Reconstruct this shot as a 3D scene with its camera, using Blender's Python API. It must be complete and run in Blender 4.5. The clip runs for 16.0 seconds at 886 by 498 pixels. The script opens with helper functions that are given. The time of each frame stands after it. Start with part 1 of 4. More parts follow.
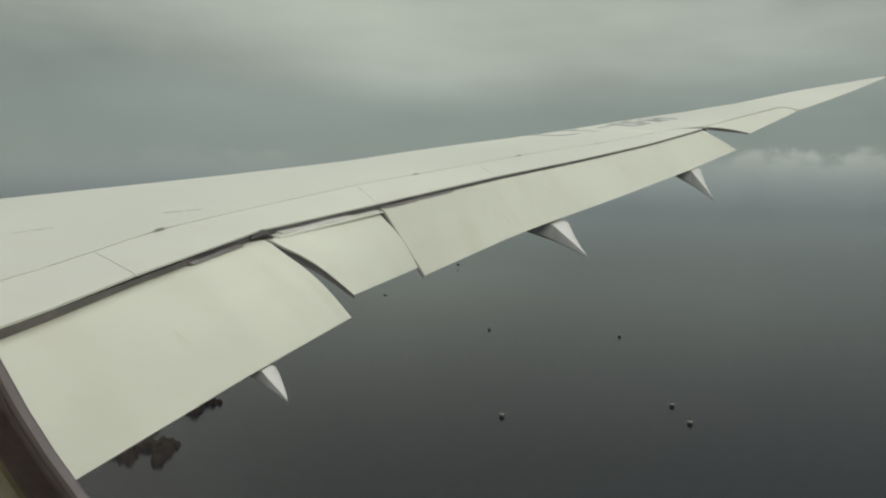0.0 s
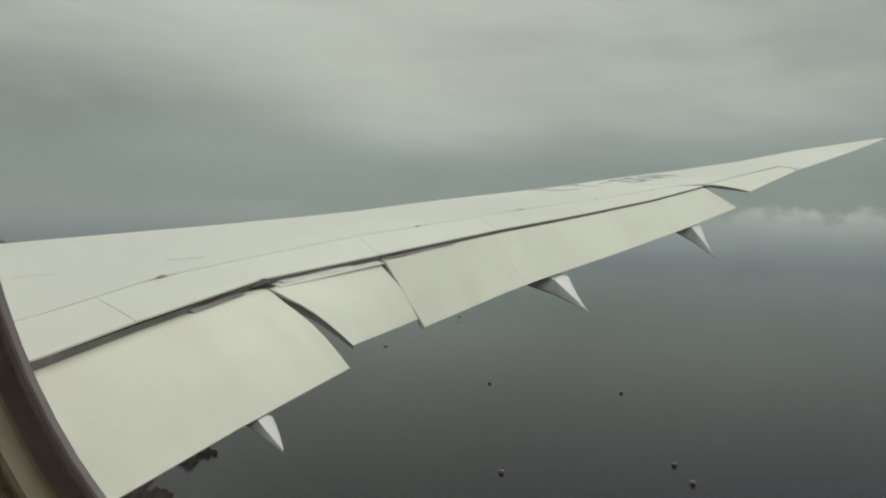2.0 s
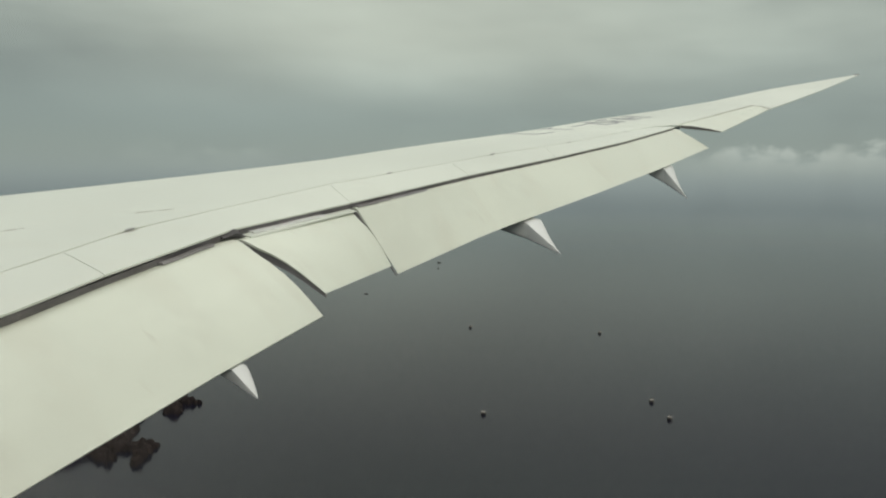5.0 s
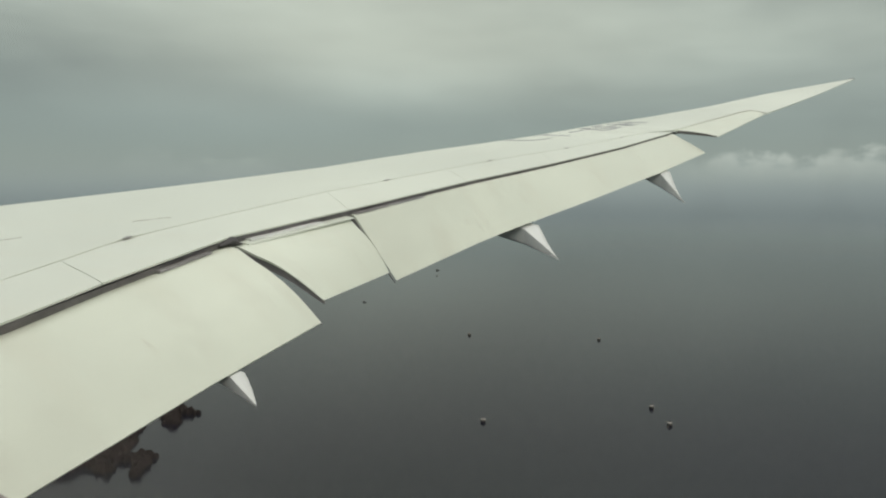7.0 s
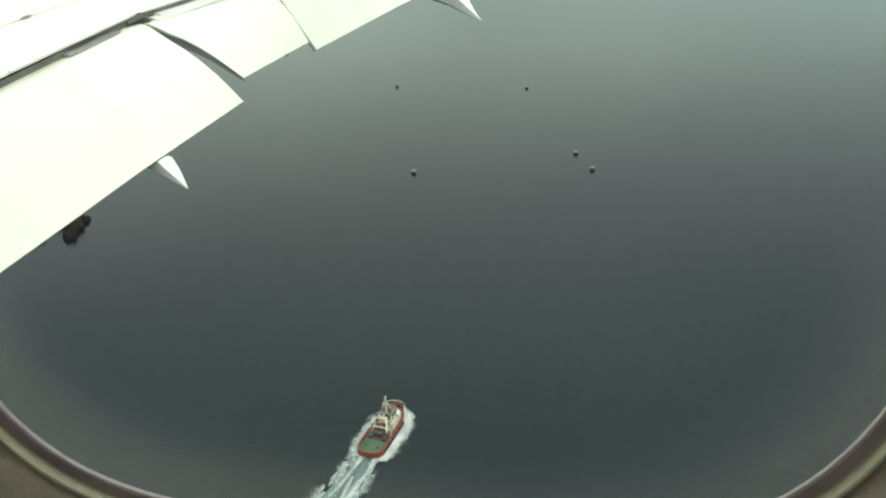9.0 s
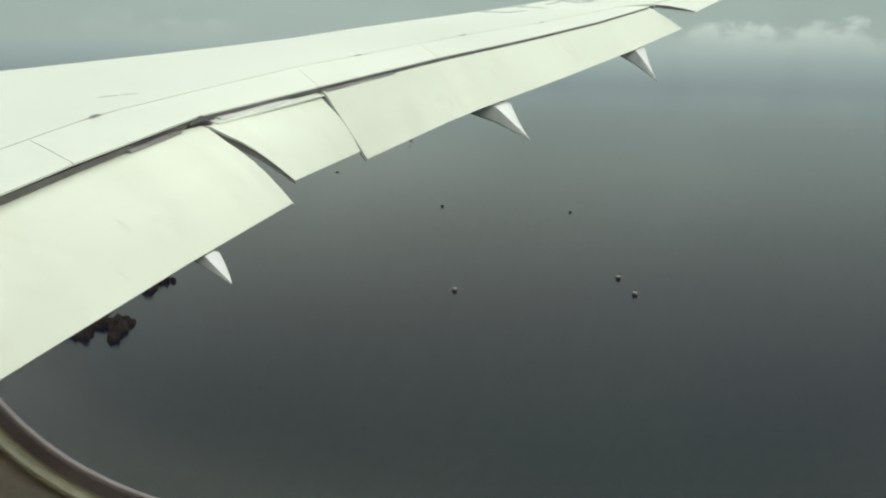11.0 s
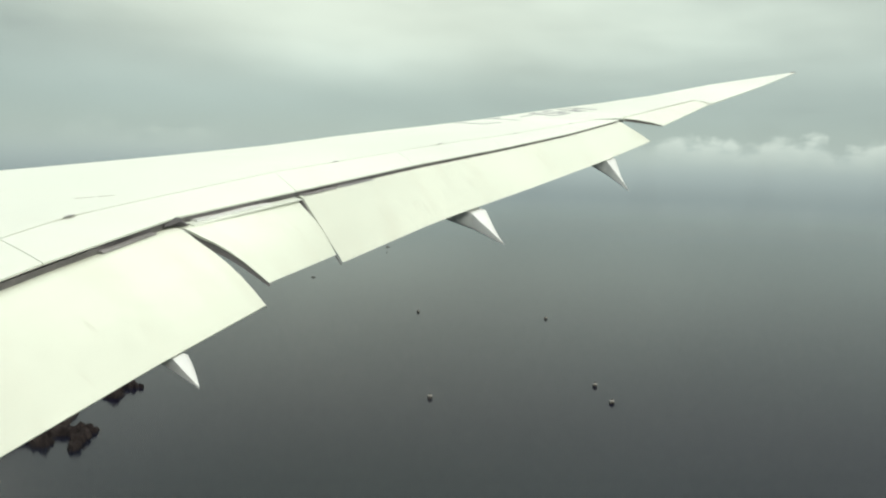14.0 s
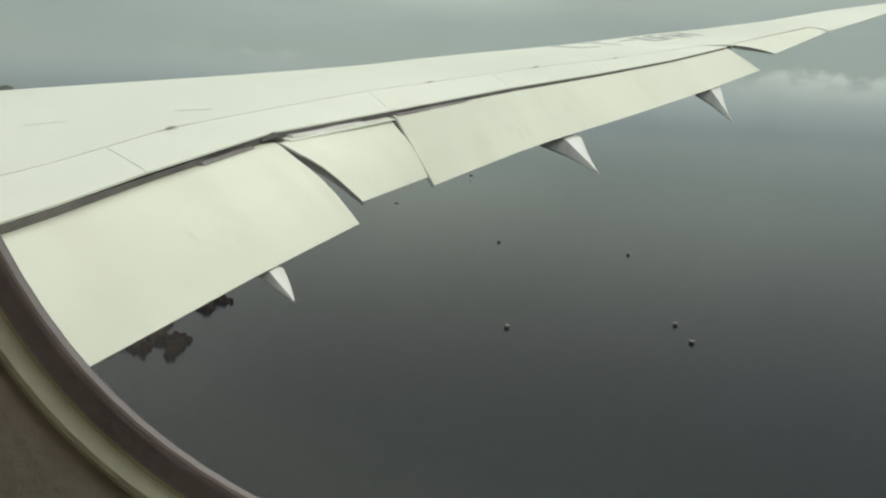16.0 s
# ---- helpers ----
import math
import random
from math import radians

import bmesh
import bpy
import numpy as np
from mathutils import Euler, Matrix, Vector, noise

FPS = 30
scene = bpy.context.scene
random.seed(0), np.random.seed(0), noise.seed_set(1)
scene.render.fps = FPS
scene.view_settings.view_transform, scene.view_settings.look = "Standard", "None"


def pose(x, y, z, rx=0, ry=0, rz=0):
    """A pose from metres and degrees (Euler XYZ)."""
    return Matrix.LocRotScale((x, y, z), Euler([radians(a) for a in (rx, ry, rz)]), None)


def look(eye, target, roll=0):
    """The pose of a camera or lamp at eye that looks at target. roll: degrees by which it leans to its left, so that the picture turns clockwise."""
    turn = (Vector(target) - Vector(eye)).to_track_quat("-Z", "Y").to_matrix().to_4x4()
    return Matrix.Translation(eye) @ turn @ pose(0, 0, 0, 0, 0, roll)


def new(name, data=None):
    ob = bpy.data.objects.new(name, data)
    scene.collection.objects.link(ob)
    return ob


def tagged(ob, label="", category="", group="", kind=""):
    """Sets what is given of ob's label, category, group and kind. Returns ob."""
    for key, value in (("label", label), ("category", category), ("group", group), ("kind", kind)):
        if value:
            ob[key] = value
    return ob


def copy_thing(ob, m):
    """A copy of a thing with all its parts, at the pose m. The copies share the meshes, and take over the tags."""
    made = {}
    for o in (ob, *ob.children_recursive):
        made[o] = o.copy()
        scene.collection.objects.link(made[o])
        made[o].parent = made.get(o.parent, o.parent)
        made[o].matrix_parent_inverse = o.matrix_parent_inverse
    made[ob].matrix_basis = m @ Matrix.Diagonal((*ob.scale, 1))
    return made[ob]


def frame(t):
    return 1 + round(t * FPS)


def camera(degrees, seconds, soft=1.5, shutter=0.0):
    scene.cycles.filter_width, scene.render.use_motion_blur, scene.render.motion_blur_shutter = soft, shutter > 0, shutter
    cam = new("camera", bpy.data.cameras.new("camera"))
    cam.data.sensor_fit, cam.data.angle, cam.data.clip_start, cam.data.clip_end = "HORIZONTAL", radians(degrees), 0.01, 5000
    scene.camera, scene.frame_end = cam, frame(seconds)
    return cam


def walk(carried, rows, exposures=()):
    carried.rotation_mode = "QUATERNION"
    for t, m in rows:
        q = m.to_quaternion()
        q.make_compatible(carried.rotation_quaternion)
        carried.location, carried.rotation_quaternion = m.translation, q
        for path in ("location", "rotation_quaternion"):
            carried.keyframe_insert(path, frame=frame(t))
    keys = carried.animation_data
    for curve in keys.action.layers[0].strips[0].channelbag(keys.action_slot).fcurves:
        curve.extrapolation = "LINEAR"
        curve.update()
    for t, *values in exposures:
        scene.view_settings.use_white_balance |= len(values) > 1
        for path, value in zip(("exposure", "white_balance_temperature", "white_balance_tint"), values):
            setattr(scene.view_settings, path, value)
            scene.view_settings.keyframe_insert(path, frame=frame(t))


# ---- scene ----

# ---------------------------------------------------------------- camera
cam = camera(60.03, 16.0, soft=2.15)
# the aircraft's own axes (x aft, y outboard along the wing, z up), laid into the world with the sea level
TILT = pose(0, 0, 0, -1.5, -1.0, 0)
# seconds, place by the window in metres, tilt, lean and turn in degrees
PATH = [
    (0, -0.129, 0.103, -0.057, 86.70, -0.11, 17.30),
    (0.3, -0.101, 0.084, -0.059, 87.41, -0.05, 15.85),
    (0.5, -0.083, 0.072, -0.059, 87.26, -0.01, 15.71),
    (0.7, -0.082, 0.070, -0.059, 87.00, -0.04, 15.56),
    (1, -0.081, 0.068, -0.060, 87.58, -0.07, 15.87),
    (1.3, -0.067, 0.062, -0.058, 89.76, -0.51, 15.43),
    (1.5, -0.060, 0.056, -0.058, 90.03, -0.81, 16.59),
    (1.7, -0.078, 0.046, -0.037, 90.42, -1.44, 18.02),
    (2, -0.102, 0.065, -0.055, 90.58, -1.11, 17.46),
    (2.3, -0.106, 0.074, -0.059, 89.45, -1.36, 16.91),
    (2.5, -0.113, 0.081, -0.059, 88.86, -1.52, 17.23),
    (2.7, -0.118, 0.089, -0.058, 87.45, -1.28, 17.17),
    (3, -0.128, 0.103, -0.060, 86.75, -0.91, 16.76),
    (3.2, -0.111, 0.088, -0.053, 85.81, -1.12, 15.77),
    (5.5, -0.005, 0.045, -0.046, 86.75, 0.24, 15.89),
    (6, 0.006, 0.033, -0.039, 86.76, -0.27, 15.29),
    (6.5, 0.008, 0.041, -0.060, 86.47, -0.01, 15.40),
    (7, -0.010, 0.055, -0.069, 87.14, 0.60, 15.69),
    (7.5, -0.063, 0.039, -0.026, 86.42, -0.42, 16.28),
    (7.7, -0.040, 0.011, -0.006, 84.06, -1.03, 15.38),
    (7.8, -0.017, -0.017, 0.014, 82.71, -1.45, 14.19),
    (7.9, -0.001, -0.032, 0.025, 81.49, -1.24, 13.76),
    (8, 0.020, -0.060, 0.052, 79.96, -1.73, 13.04),
    (8.2, 0.076, -0.079, 0.078, 78.15, -1.25, 10.22),
    (8.3, 0.079, -0.098, 0.102, 76.48, -0.99, 9.31),
    (8.5, 0.090, -0.126, 0.170, 70.51, -1.32, 11.76),
    (8.7, 0.100, -0.142, 0.181, 68.53, 0.73, 9.97),
    (9, 0.104, -0.143, 0.176, 68.67, 1.29, 10.21),
    (9.2, 0.082, -0.100, 0.121, 72.20, 1.63, 10.34),
    (9.3, 0.067, -0.084, 0.121, 73.28, 0.43, 9.86),
    (9.5, 0.068, -0.076, 0.079, 76.12, 0.40, 10.09),
    (9.7, 0.070, -0.080, 0.055, 79.10, -0.43, 12.56),
    (11.8, 0.056, -0.082, 0.053, 76.62, -0.15, 13.88),
    (12, 0.045, -0.076, 0.061, 76.53, -1.11, 13.03),
    (12.5, 0.068, -0.116, 0.120, 76.71, -3.41, 9.50),
    (13, 0.063, -0.123, 0.112, 76.35, -4.59, 9.98),
    (13.5, 0.096, -0.140, 0.113, 79.02, -4.41, 9.97),
    (13.6, 0.090, -0.140, 0.086, 79.22, -4.95, 10.28),
    (13.7, 0.064, -0.134, 0.075, 78.99, -5.02, 10.42),
    (13.8, 0.057, -0.120, 0.057, 80.26, -4.63, 10.81),
    (13.9, 0.051, -0.105, 0.046, 82.38, -3.55, 11.76),
    (14, 0.070, -0.057, 0.026, 85.44, -0.93, 12.09),
    (14.1, 0.075, -0.043, 0.020, 88.57, -1.47, 11.13),
    (14.2, 0.051, -0.013, 0.009, 87.19, -1.81, 11.61),
    (14.3, -0.012, -0.016, -0.016, 84.96, -1.46, 13.29),
    (14.4, -0.045, 0.040, -0.053, 82.60, -1.41, 14.68),
    (14.5, -0.077, 0.043, -0.045, 82.38, -2.50, 17.39),
    (14.6, -0.069, 0.044, -0.049, 82.55, -1.95, 19.18),
    (14.7, -0.080, 0.061, -0.060, 82.45, -0.88, 19.86),
    (15, -0.091, 0.074, -0.063, 82.59, -0.56, 20.81),
    (15.5, -0.092, 0.073, -0.064, 82.57, -0.63, 20.74),
    (15.8, -0.101, 0.079, -0.059, 80.78, -1.68, 18.99),
    (16, -0.082, 0.065, -0.050, 79.98, -2.51, 18.44),
]
EXPOSURES = [(0.0, -0.25, 6580, 12.4), (1.0, -0.12, 6580, 11.5), (2.0, -0.22, 6580, 12.4), (3.0, -0.27, 6590, 12), (5.5, -0.01, 6520, 11), (7.5, -0.01, 6520, 11), (8.0, 0.03, 6450, 9), (8.5, 0.32, 6400, 4),
             (9.0, 0.87, 6330, 0), (9.5, 1.00, 6350, 2), (10.6, 0.55, 6370, 5), (12.0, 0.24, 6400, 8), (12.5, 0.47, 6390, 7), (13.0, 0.62, 6390, 7), (13.5, 0.70, 6390, 7), (14.0, 0.62, 6480, 8), (14.5, 0.34, 6500, 8), (15.0, 0.28, 6550, 9),
             (16.0, 0.18, 6550, 9)]
walk(cam, [(t, TILT @ pose(x, y, z, rx, ry, rz)) for t, x, y, z, rx, ry, rz in PATH], EXPOSURES)

SEA = -165.0          # height of the water below the eye

# ---------------------------------------------------------------- world and sun
world = bpy.data.worlds.new("overcast_sky")
scene.world = world
world.use_nodes = True
wn, wl = world.node_tree.nodes, world.node_tree.links
wn.clear()


def wnode(kind, **settings):
    n = wn.new(kind)
    for key, value in settings.items():
        if key == "op":
            n.operation = value
        elif key == "clamp":
            n.use_clamp = value
        elif key == "blend":
            n.blend_type = value
    return n


def wmath(op, a, b=None, clamp=False):
    n = wnode("ShaderNodeMath", op=op, clamp=clamp)
    for k, v in enumerate((a, b)):
        if v is None:
            continue
        if isinstance(v, (int, float)):
            n.inputs[k].default_value = v
        else:
            wl.new(v, n.inputs[k])
    return n.outputs[0]


def wstep(value, lo, hi):
    n = wnode("ShaderNodeMapRange")
    n.interpolation_type = "SMOOTHSTEP"
    n.inputs["From Min"].default_value, n.inputs["From Max"].default_value = lo, hi
    wl.new(value, n.inputs["Value"])
    return n.outputs["Result"]


def wmix(fac, a, b):
    n = wnode("ShaderNodeMix")
    n.data_type = "RGBA"
    for sock, v in ((n.inputs[0], fac), (n.inputs[6], a), (n.inputs[7], b)):
        if isinstance(v, (int, float)):
            sock.default_value = v
        elif isinstance(v, tuple):
            sock.default_value = (*v, 1)
        else:
            wl.new(v, sock)
    return n.outputs[2]


def wnoise(vector, scale, detail=4, rough=0.55):
    n = wnode("ShaderNodeTexNoise")
    wl.new(vector, n.inputs["Vector"])
    n.inputs["Scale"].default_value, n.inputs["Detail"].default_value, n.inputs["Roughness"].default_value = scale, detail, rough
    return n.outputs["Fac"]


coord = wnode("ShaderNodeTexCoord").outputs["Generated"]
sep = wnode("ShaderNodeSeparateXYZ")
wl.new(coord, sep.inputs[0])
dx, dy, dz = sep.outputs
elev = wmath("MULTIPLY", wmath("ARCSINE", dz), 57.2958)                 # degrees over the horizon
azim = wmath("MULTIPLY", wmath("ARCTAN2", dx, dy), 57.2958)             # degrees, from outboard towards aft
comb = wnode("ShaderNodeCombineXYZ")
wl.new(wmath("MULTIPLY", azim, 0.030), comb.inputs[0])
wl.new(wmath("MULTIPLY", elev, 0.16), comb.inputs[1])
streaks = wnoise(comb.outputs[0], 1.0, 5, 0.55)
comb2 = wnode("ShaderNodeCombineXYZ")
wl.new(wmath("MULTIPLY", wmath("ADD", azim, wmath("MULTIPLY", elev, 0.9)), 0.040), comb2.inputs[0])
wl.new(wmath("MULTIPLY", elev, 0.11), comb2.inputs[1])
comb2.inputs[2].default_value = 4.3
broad = wnoise(comb2.outputs[0], 1.0, 5, 0.5)

nishita = wnode("ShaderNodeTexSky")
nishita.sky_type = "NISHITA"
nishita.sun_disc = False
nishita.sun_elevation, nishita.sun_rotation = radians(50), radians(103.6)
clear = wnode("ShaderNodeMix")
clear.data_type, clear.blend_type = "RGBA", "MULTIPLY"
clear.inputs[0].default_value = 1.0
wl.new(nishita.outputs[0], clear.inputs[6])
clear.inputs[7].default_value = (0.10, 0.10, 0.10, 1)

low = wmix(wstep(elev, -1.5, 3.0), (0.32, 0.385, 0.385), (0.288, 0.345, 0.322))
mid = wmix(wstep(elev, 3.0, 11.0), low, (0.45, 0.50, 0.430))
high = wmix(wstep(elev, 11.0, 50.0), mid, (1.14, 1.155, 1.16))
lift = wmath("ADD", wmath("MULTIPLY", wmath("SUBTRACT", streaks, 0.5), 1.1), wmath("MULTIPLY", wmath("SUBTRACT", broad, 0.5), 1.3))
lift = wmath("ADD", wmath("MULTIPLY", lift, wstep(elev, 1.0, 9.0)), 1.0)
cloudy = wnode("ShaderNodeMix")
cloudy.data_type, cloudy.blend_type = "RGBA", "MULTIPLY"
cloudy.inputs[0].default_value = 1.0
wl.new(high, cloudy.inputs[6])
grey = wnode("ShaderNodeCombineXYZ")
for k in range(3):
    wl.new(lift, grey.inputs[k])
wl.new(grey.outputs[0], cloudy.inputs[7])
veil = wmix(0.12, cloudy.outputs[2], clear.outputs[2])

# a low bank of cumulus far out, its tops uneven
comb3 = wnode("ShaderNodeCombineXYZ")
wl.new(wmath("MULTIPLY", azim, 0.25), comb3.inputs[0])
comb3.inputs[1].default_value = 2.7
tops = wnoise(comb3.outputs[0], 1.0, 4, 0.5)
comb4 = wnode("ShaderNodeCombineXYZ")
wl.new(wmath("MULTIPLY", azim, 0.50), comb4.inputs[0])
wl.new(wmath("MULTIPLY", elev, 0.9), comb4.inputs[1])
puffs = wnoise(comb4.outputs[0], 1.0, 4, 0.5)
there = wmath("MULTIPLY", wstep(azim, -1.0, 6.0), 1.0)
left = wmath("MULTIPLY", wstep(azim, -44.0, -32.0), wmath("SUBTRACT", 1.0, wstep(azim, -31.0, -26.0)))
there = wmath("ADD", there, wmath("MULTIPLY", left, 0.32))
top = wmath("ADD", wmath("MULTIPLY", wmath("SUBTRACT", tops, 0.36), 5.2), 1.75)
under = wmath("SUBTRACT", wmath("ADD", top, wmath("MULTIPLY", wmath("SUBTRACT", puffs, 0.5), 2.6)), elev)
mask = wmath("MULTIPLY", wstep(under, -0.1, 0.9), wstep(elev, -0.6, 3.2))
mask = wmath("MULTIPLY", wmath("MULTIPLY", mask, there), 0.85)
crown = wmath("MULTIPLY", wmath("SUBTRACT", 1.0, wstep(under, 0.6, 3.6)), wstep(puffs, 0.25, 0.60))      # lit near the tops
puff_colour = wmix(crown, (0.37, 0.43, 0.41), (0.52, 0.575, 0.53))
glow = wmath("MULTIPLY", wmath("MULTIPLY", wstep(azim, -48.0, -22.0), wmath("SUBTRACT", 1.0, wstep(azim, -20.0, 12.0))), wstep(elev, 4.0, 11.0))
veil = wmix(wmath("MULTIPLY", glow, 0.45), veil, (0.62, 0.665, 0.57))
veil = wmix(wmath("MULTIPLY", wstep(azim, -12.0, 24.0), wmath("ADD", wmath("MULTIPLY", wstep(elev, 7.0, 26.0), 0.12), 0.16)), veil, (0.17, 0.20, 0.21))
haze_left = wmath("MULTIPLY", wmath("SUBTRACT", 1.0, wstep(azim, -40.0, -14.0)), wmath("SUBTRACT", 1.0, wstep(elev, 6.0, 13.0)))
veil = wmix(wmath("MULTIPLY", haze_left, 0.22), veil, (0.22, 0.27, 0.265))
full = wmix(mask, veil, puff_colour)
# the haze below the horizon line
full = wmix(wstep(elev, -2.3, 1.0), (0.195, 0.235, 0.235), full)
back = wnode("ShaderNodeBackground")
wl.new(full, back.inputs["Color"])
back.inputs["Strength"].default_value = 1.0
out = wnode("ShaderNodeOutputWorld")
wl.new(back.outputs[0], out.inputs["Surface"])

sun_data = bpy.data.lights.new("sun", "SUN")
sun_data.energy, sun_data.angle, sun_data.color = 1.25, radians(32), (1.0, 0.96, 0.88)
sun = new("sun", sun_data)
sun.matrix_world = look((0, 0, 60), (-48.3, 11.7, 0))


# ---------------------------------------------------------------- materials
def material(name, colour, rough=0.5, metal=0.0, spec=0.5, vary=0.08, scale=1.0, fine=30.0, bump=0.0, bump_scale=40.0, coat=0.0, tint=None):
    """A plain surface with stains at one scale and grain at another, in metres."""
    m = bpy.data.materials.new(name)
    m.use_nodes = True
    n, l = m.node_tree.nodes, m.node_tree.links
    b = n["Principled BSDF"]
    b.inputs["Roughness"].default_value, b.inputs["Metallic"].default_value = rough, metal
    b.inputs["Specular IOR Level"].default_value, b.inputs["Coat Weight"].default_value = spec, coat
    tc = n.new("ShaderNodeTexCoord")
    big, small = n.new("ShaderNodeTexNoise"), n.new("ShaderNodeTexNoise")
    for node, s in ((big, scale), (small, fine)):
        node.inputs["Scale"].default_value, node.inputs["Detail"].default_value = s, 5
        l.new(tc.outputs["Object"], node.inputs["Vector"])
    add = n.new("ShaderNodeMath")
    add.operation = "MULTIPLY_ADD"
    l.new(small.outputs["Fac"], add.inputs[0])
    add.inputs[1].default_value = 0.4
    l.new(big.outputs["Fac"], add.inputs[2])
    ramp = n.new("ShaderNodeMapRange")
    ramp.inputs["From Min"].default_value, ramp.inputs["From Max"].default_value = 0.45, 0.95
    l.new(add.outputs[0], ramp.inputs["Value"])
    mix = n.new("ShaderNodeMix")
    mix.data_type = "RGBA"
    l.new(ramp.outputs[0], mix.inputs[0])
    dark = tint or tuple(c * (1 - 2 * vary) for c in colour)
    mix.inputs[6].default_value = (*dark, 1)
    mix.inputs[7].default_value = (*[min(1, c * (1 + vary)) for c in colour], 1)
    l.new(mix.outputs[2], b.inputs["Base Color"])
    if bump:
        bp, bn = n.new("ShaderNodeBump"), n.new("ShaderNodeTexNoise")
        bn.inputs["Scale"].default_value, bn.inputs["Detail"].default_value = bump_scale, 4
        l.new(tc.outputs["Object"], bn.inputs["Vector"])
        bp.inputs["Strength"].default_value, bp.inputs["Distance"].default_value = bump, 0.01
        l.new(bn.outputs["Fac"], bp.inputs["Height"])
        l.new(bp.outputs[0], b.inputs["Normal"])
    return m


M_WING = material("wing_paint", (0.655, 0.684, 0.590), 0.42, spec=0.4, vary=0.045, scale=0.35, fine=6.0, bump=0.04, bump_scale=1.2)
M_FLAP = material("flap_paint", (0.682, 0.712, 0.595), 0.38, spec=0.4, vary=0.045, scale=0.5, fine=8.0, bump=0.05, bump_scale=1.5)
M_FAIR = material("fairing_paint", (0.74, 0.75, 0.71), 0.4, spec=0.4, vary=0.05, scale=1.5, fine=12.0)


def weathered(m, colour, stretch, lo, hi, most):
    """Faint streaks and scuffs of another colour, drawn out along the flow."""
    n, l = m.node_tree.nodes, m.node_tree.links
    tc, mp, spots, ramp, mix = (n.new(k) for k in ("ShaderNodeTexCoord", "ShaderNodeMapping", "ShaderNodeTexNoise", "ShaderNodeMapRange", "ShaderNodeMix"))
    mp.inputs["Scale"].default_value = stretch
    spots.inputs["Scale"].default_value, spots.inputs["Detail"].default_value = 1.0, 6
    ramp.inputs["From Min"].default_value, ramp.inputs["From Max"].default_value, ramp.inputs["To Max"].default_value = lo, hi, most
    mix.data_type = "RGBA"
    base = n["Principled BSDF"].inputs["Base Color"]
    l.new(tc.outputs["Object"], mp.inputs["Vector"])
    l.new(mp.outputs[0], spots.inputs["Vector"])
    l.new(spots.outputs["Fac"], ramp.inputs["Value"])
    l.new(ramp.outputs[0], mix.inputs[0])
    l.new(base.links[0].from_socket, mix.inputs[6])
    mix.inputs[7].default_value = (*colour, 1)
    l.new(mix.outputs[2], base)


weathered(M_WING, (0.52, 0.50, 0.40), (0.7, 3.2, 0.7), 0.52, 0.72, 0.16)
weathered(M_FLAP, (0.50, 0.46, 0.36), (0.8, 2.6, 0.8), 0.50, 0.74, 0.22)
weathered(M_FLAP, (0.36, 0.31, 0.24), (2.2, 7.0, 2.2), 0.66, 0.74, 0.20)
M_COVE = material("cove_grey", (0.20, 0.185, 0.19), 0.7, vary=0.25, scale=2.5, fine=18.0, bump=0.3, bump_scale=12)
M_PIPE = material("bare_metal", (0.42, 0.41, 0.40), 0.45, metal=0.6, vary=0.2, scale=6, fine=30)
M_BRACKET = material("dull_bracket", (0.10, 0.095, 0.095), 0.6, metal=0.3, vary=0.25, scale=8, fine=40)
M_END_SHADE = material("aileron_end_shade", (0.16, 0.15, 0.135), 0.8, vary=0.2, scale=3, fine=20)
M_HINGE = material("faded_sealant", (0.42, 0.405, 0.35), 0.8, vary=0.15, scale=3, fine=20)
M_MARK = material("grey_marking", (0.26, 0.265, 0.275), 0.6, vary=0.08, scale=2, fine=15)
M_SEAL = material("rubber_seal", (0.52, 0.44, 0.49), 0.55, vary=0.15, scale=20, fine=200, bump=0.1, bump_scale=300)
M_TRIM = material("cream_trim", (0.80, 0.76, 0.53), 0.5, vary=0.08, scale=15, fine=150, bump=0.08, bump_scale=250)
M_EDGE = material("pale_edge", (0.62, 0.54, 0.51), 0.35, vary=0.05, scale=20, fine=150)
M_WALL = material("cabin_lining", (0.82, 0.74, 0.63), 0.7, vary=0.06, scale=8, fine=120, bump=0.15, bump_scale=220)
M_REVEAL = material("reveal_plastic", (0.80, 0.68, 0.56), 0.6, vary=0.06, scale=10, fine=90)
M_WEB = material("flap_end_grey", (0.29, 0.275, 0.265), 0.7, vary=0.2, scale=3, fine=20)
M_SKIN = material("fuselage_paint", (0.24, 0.25, 0.26), 0.4, vary=0.03, scale=0.6, fine=6)


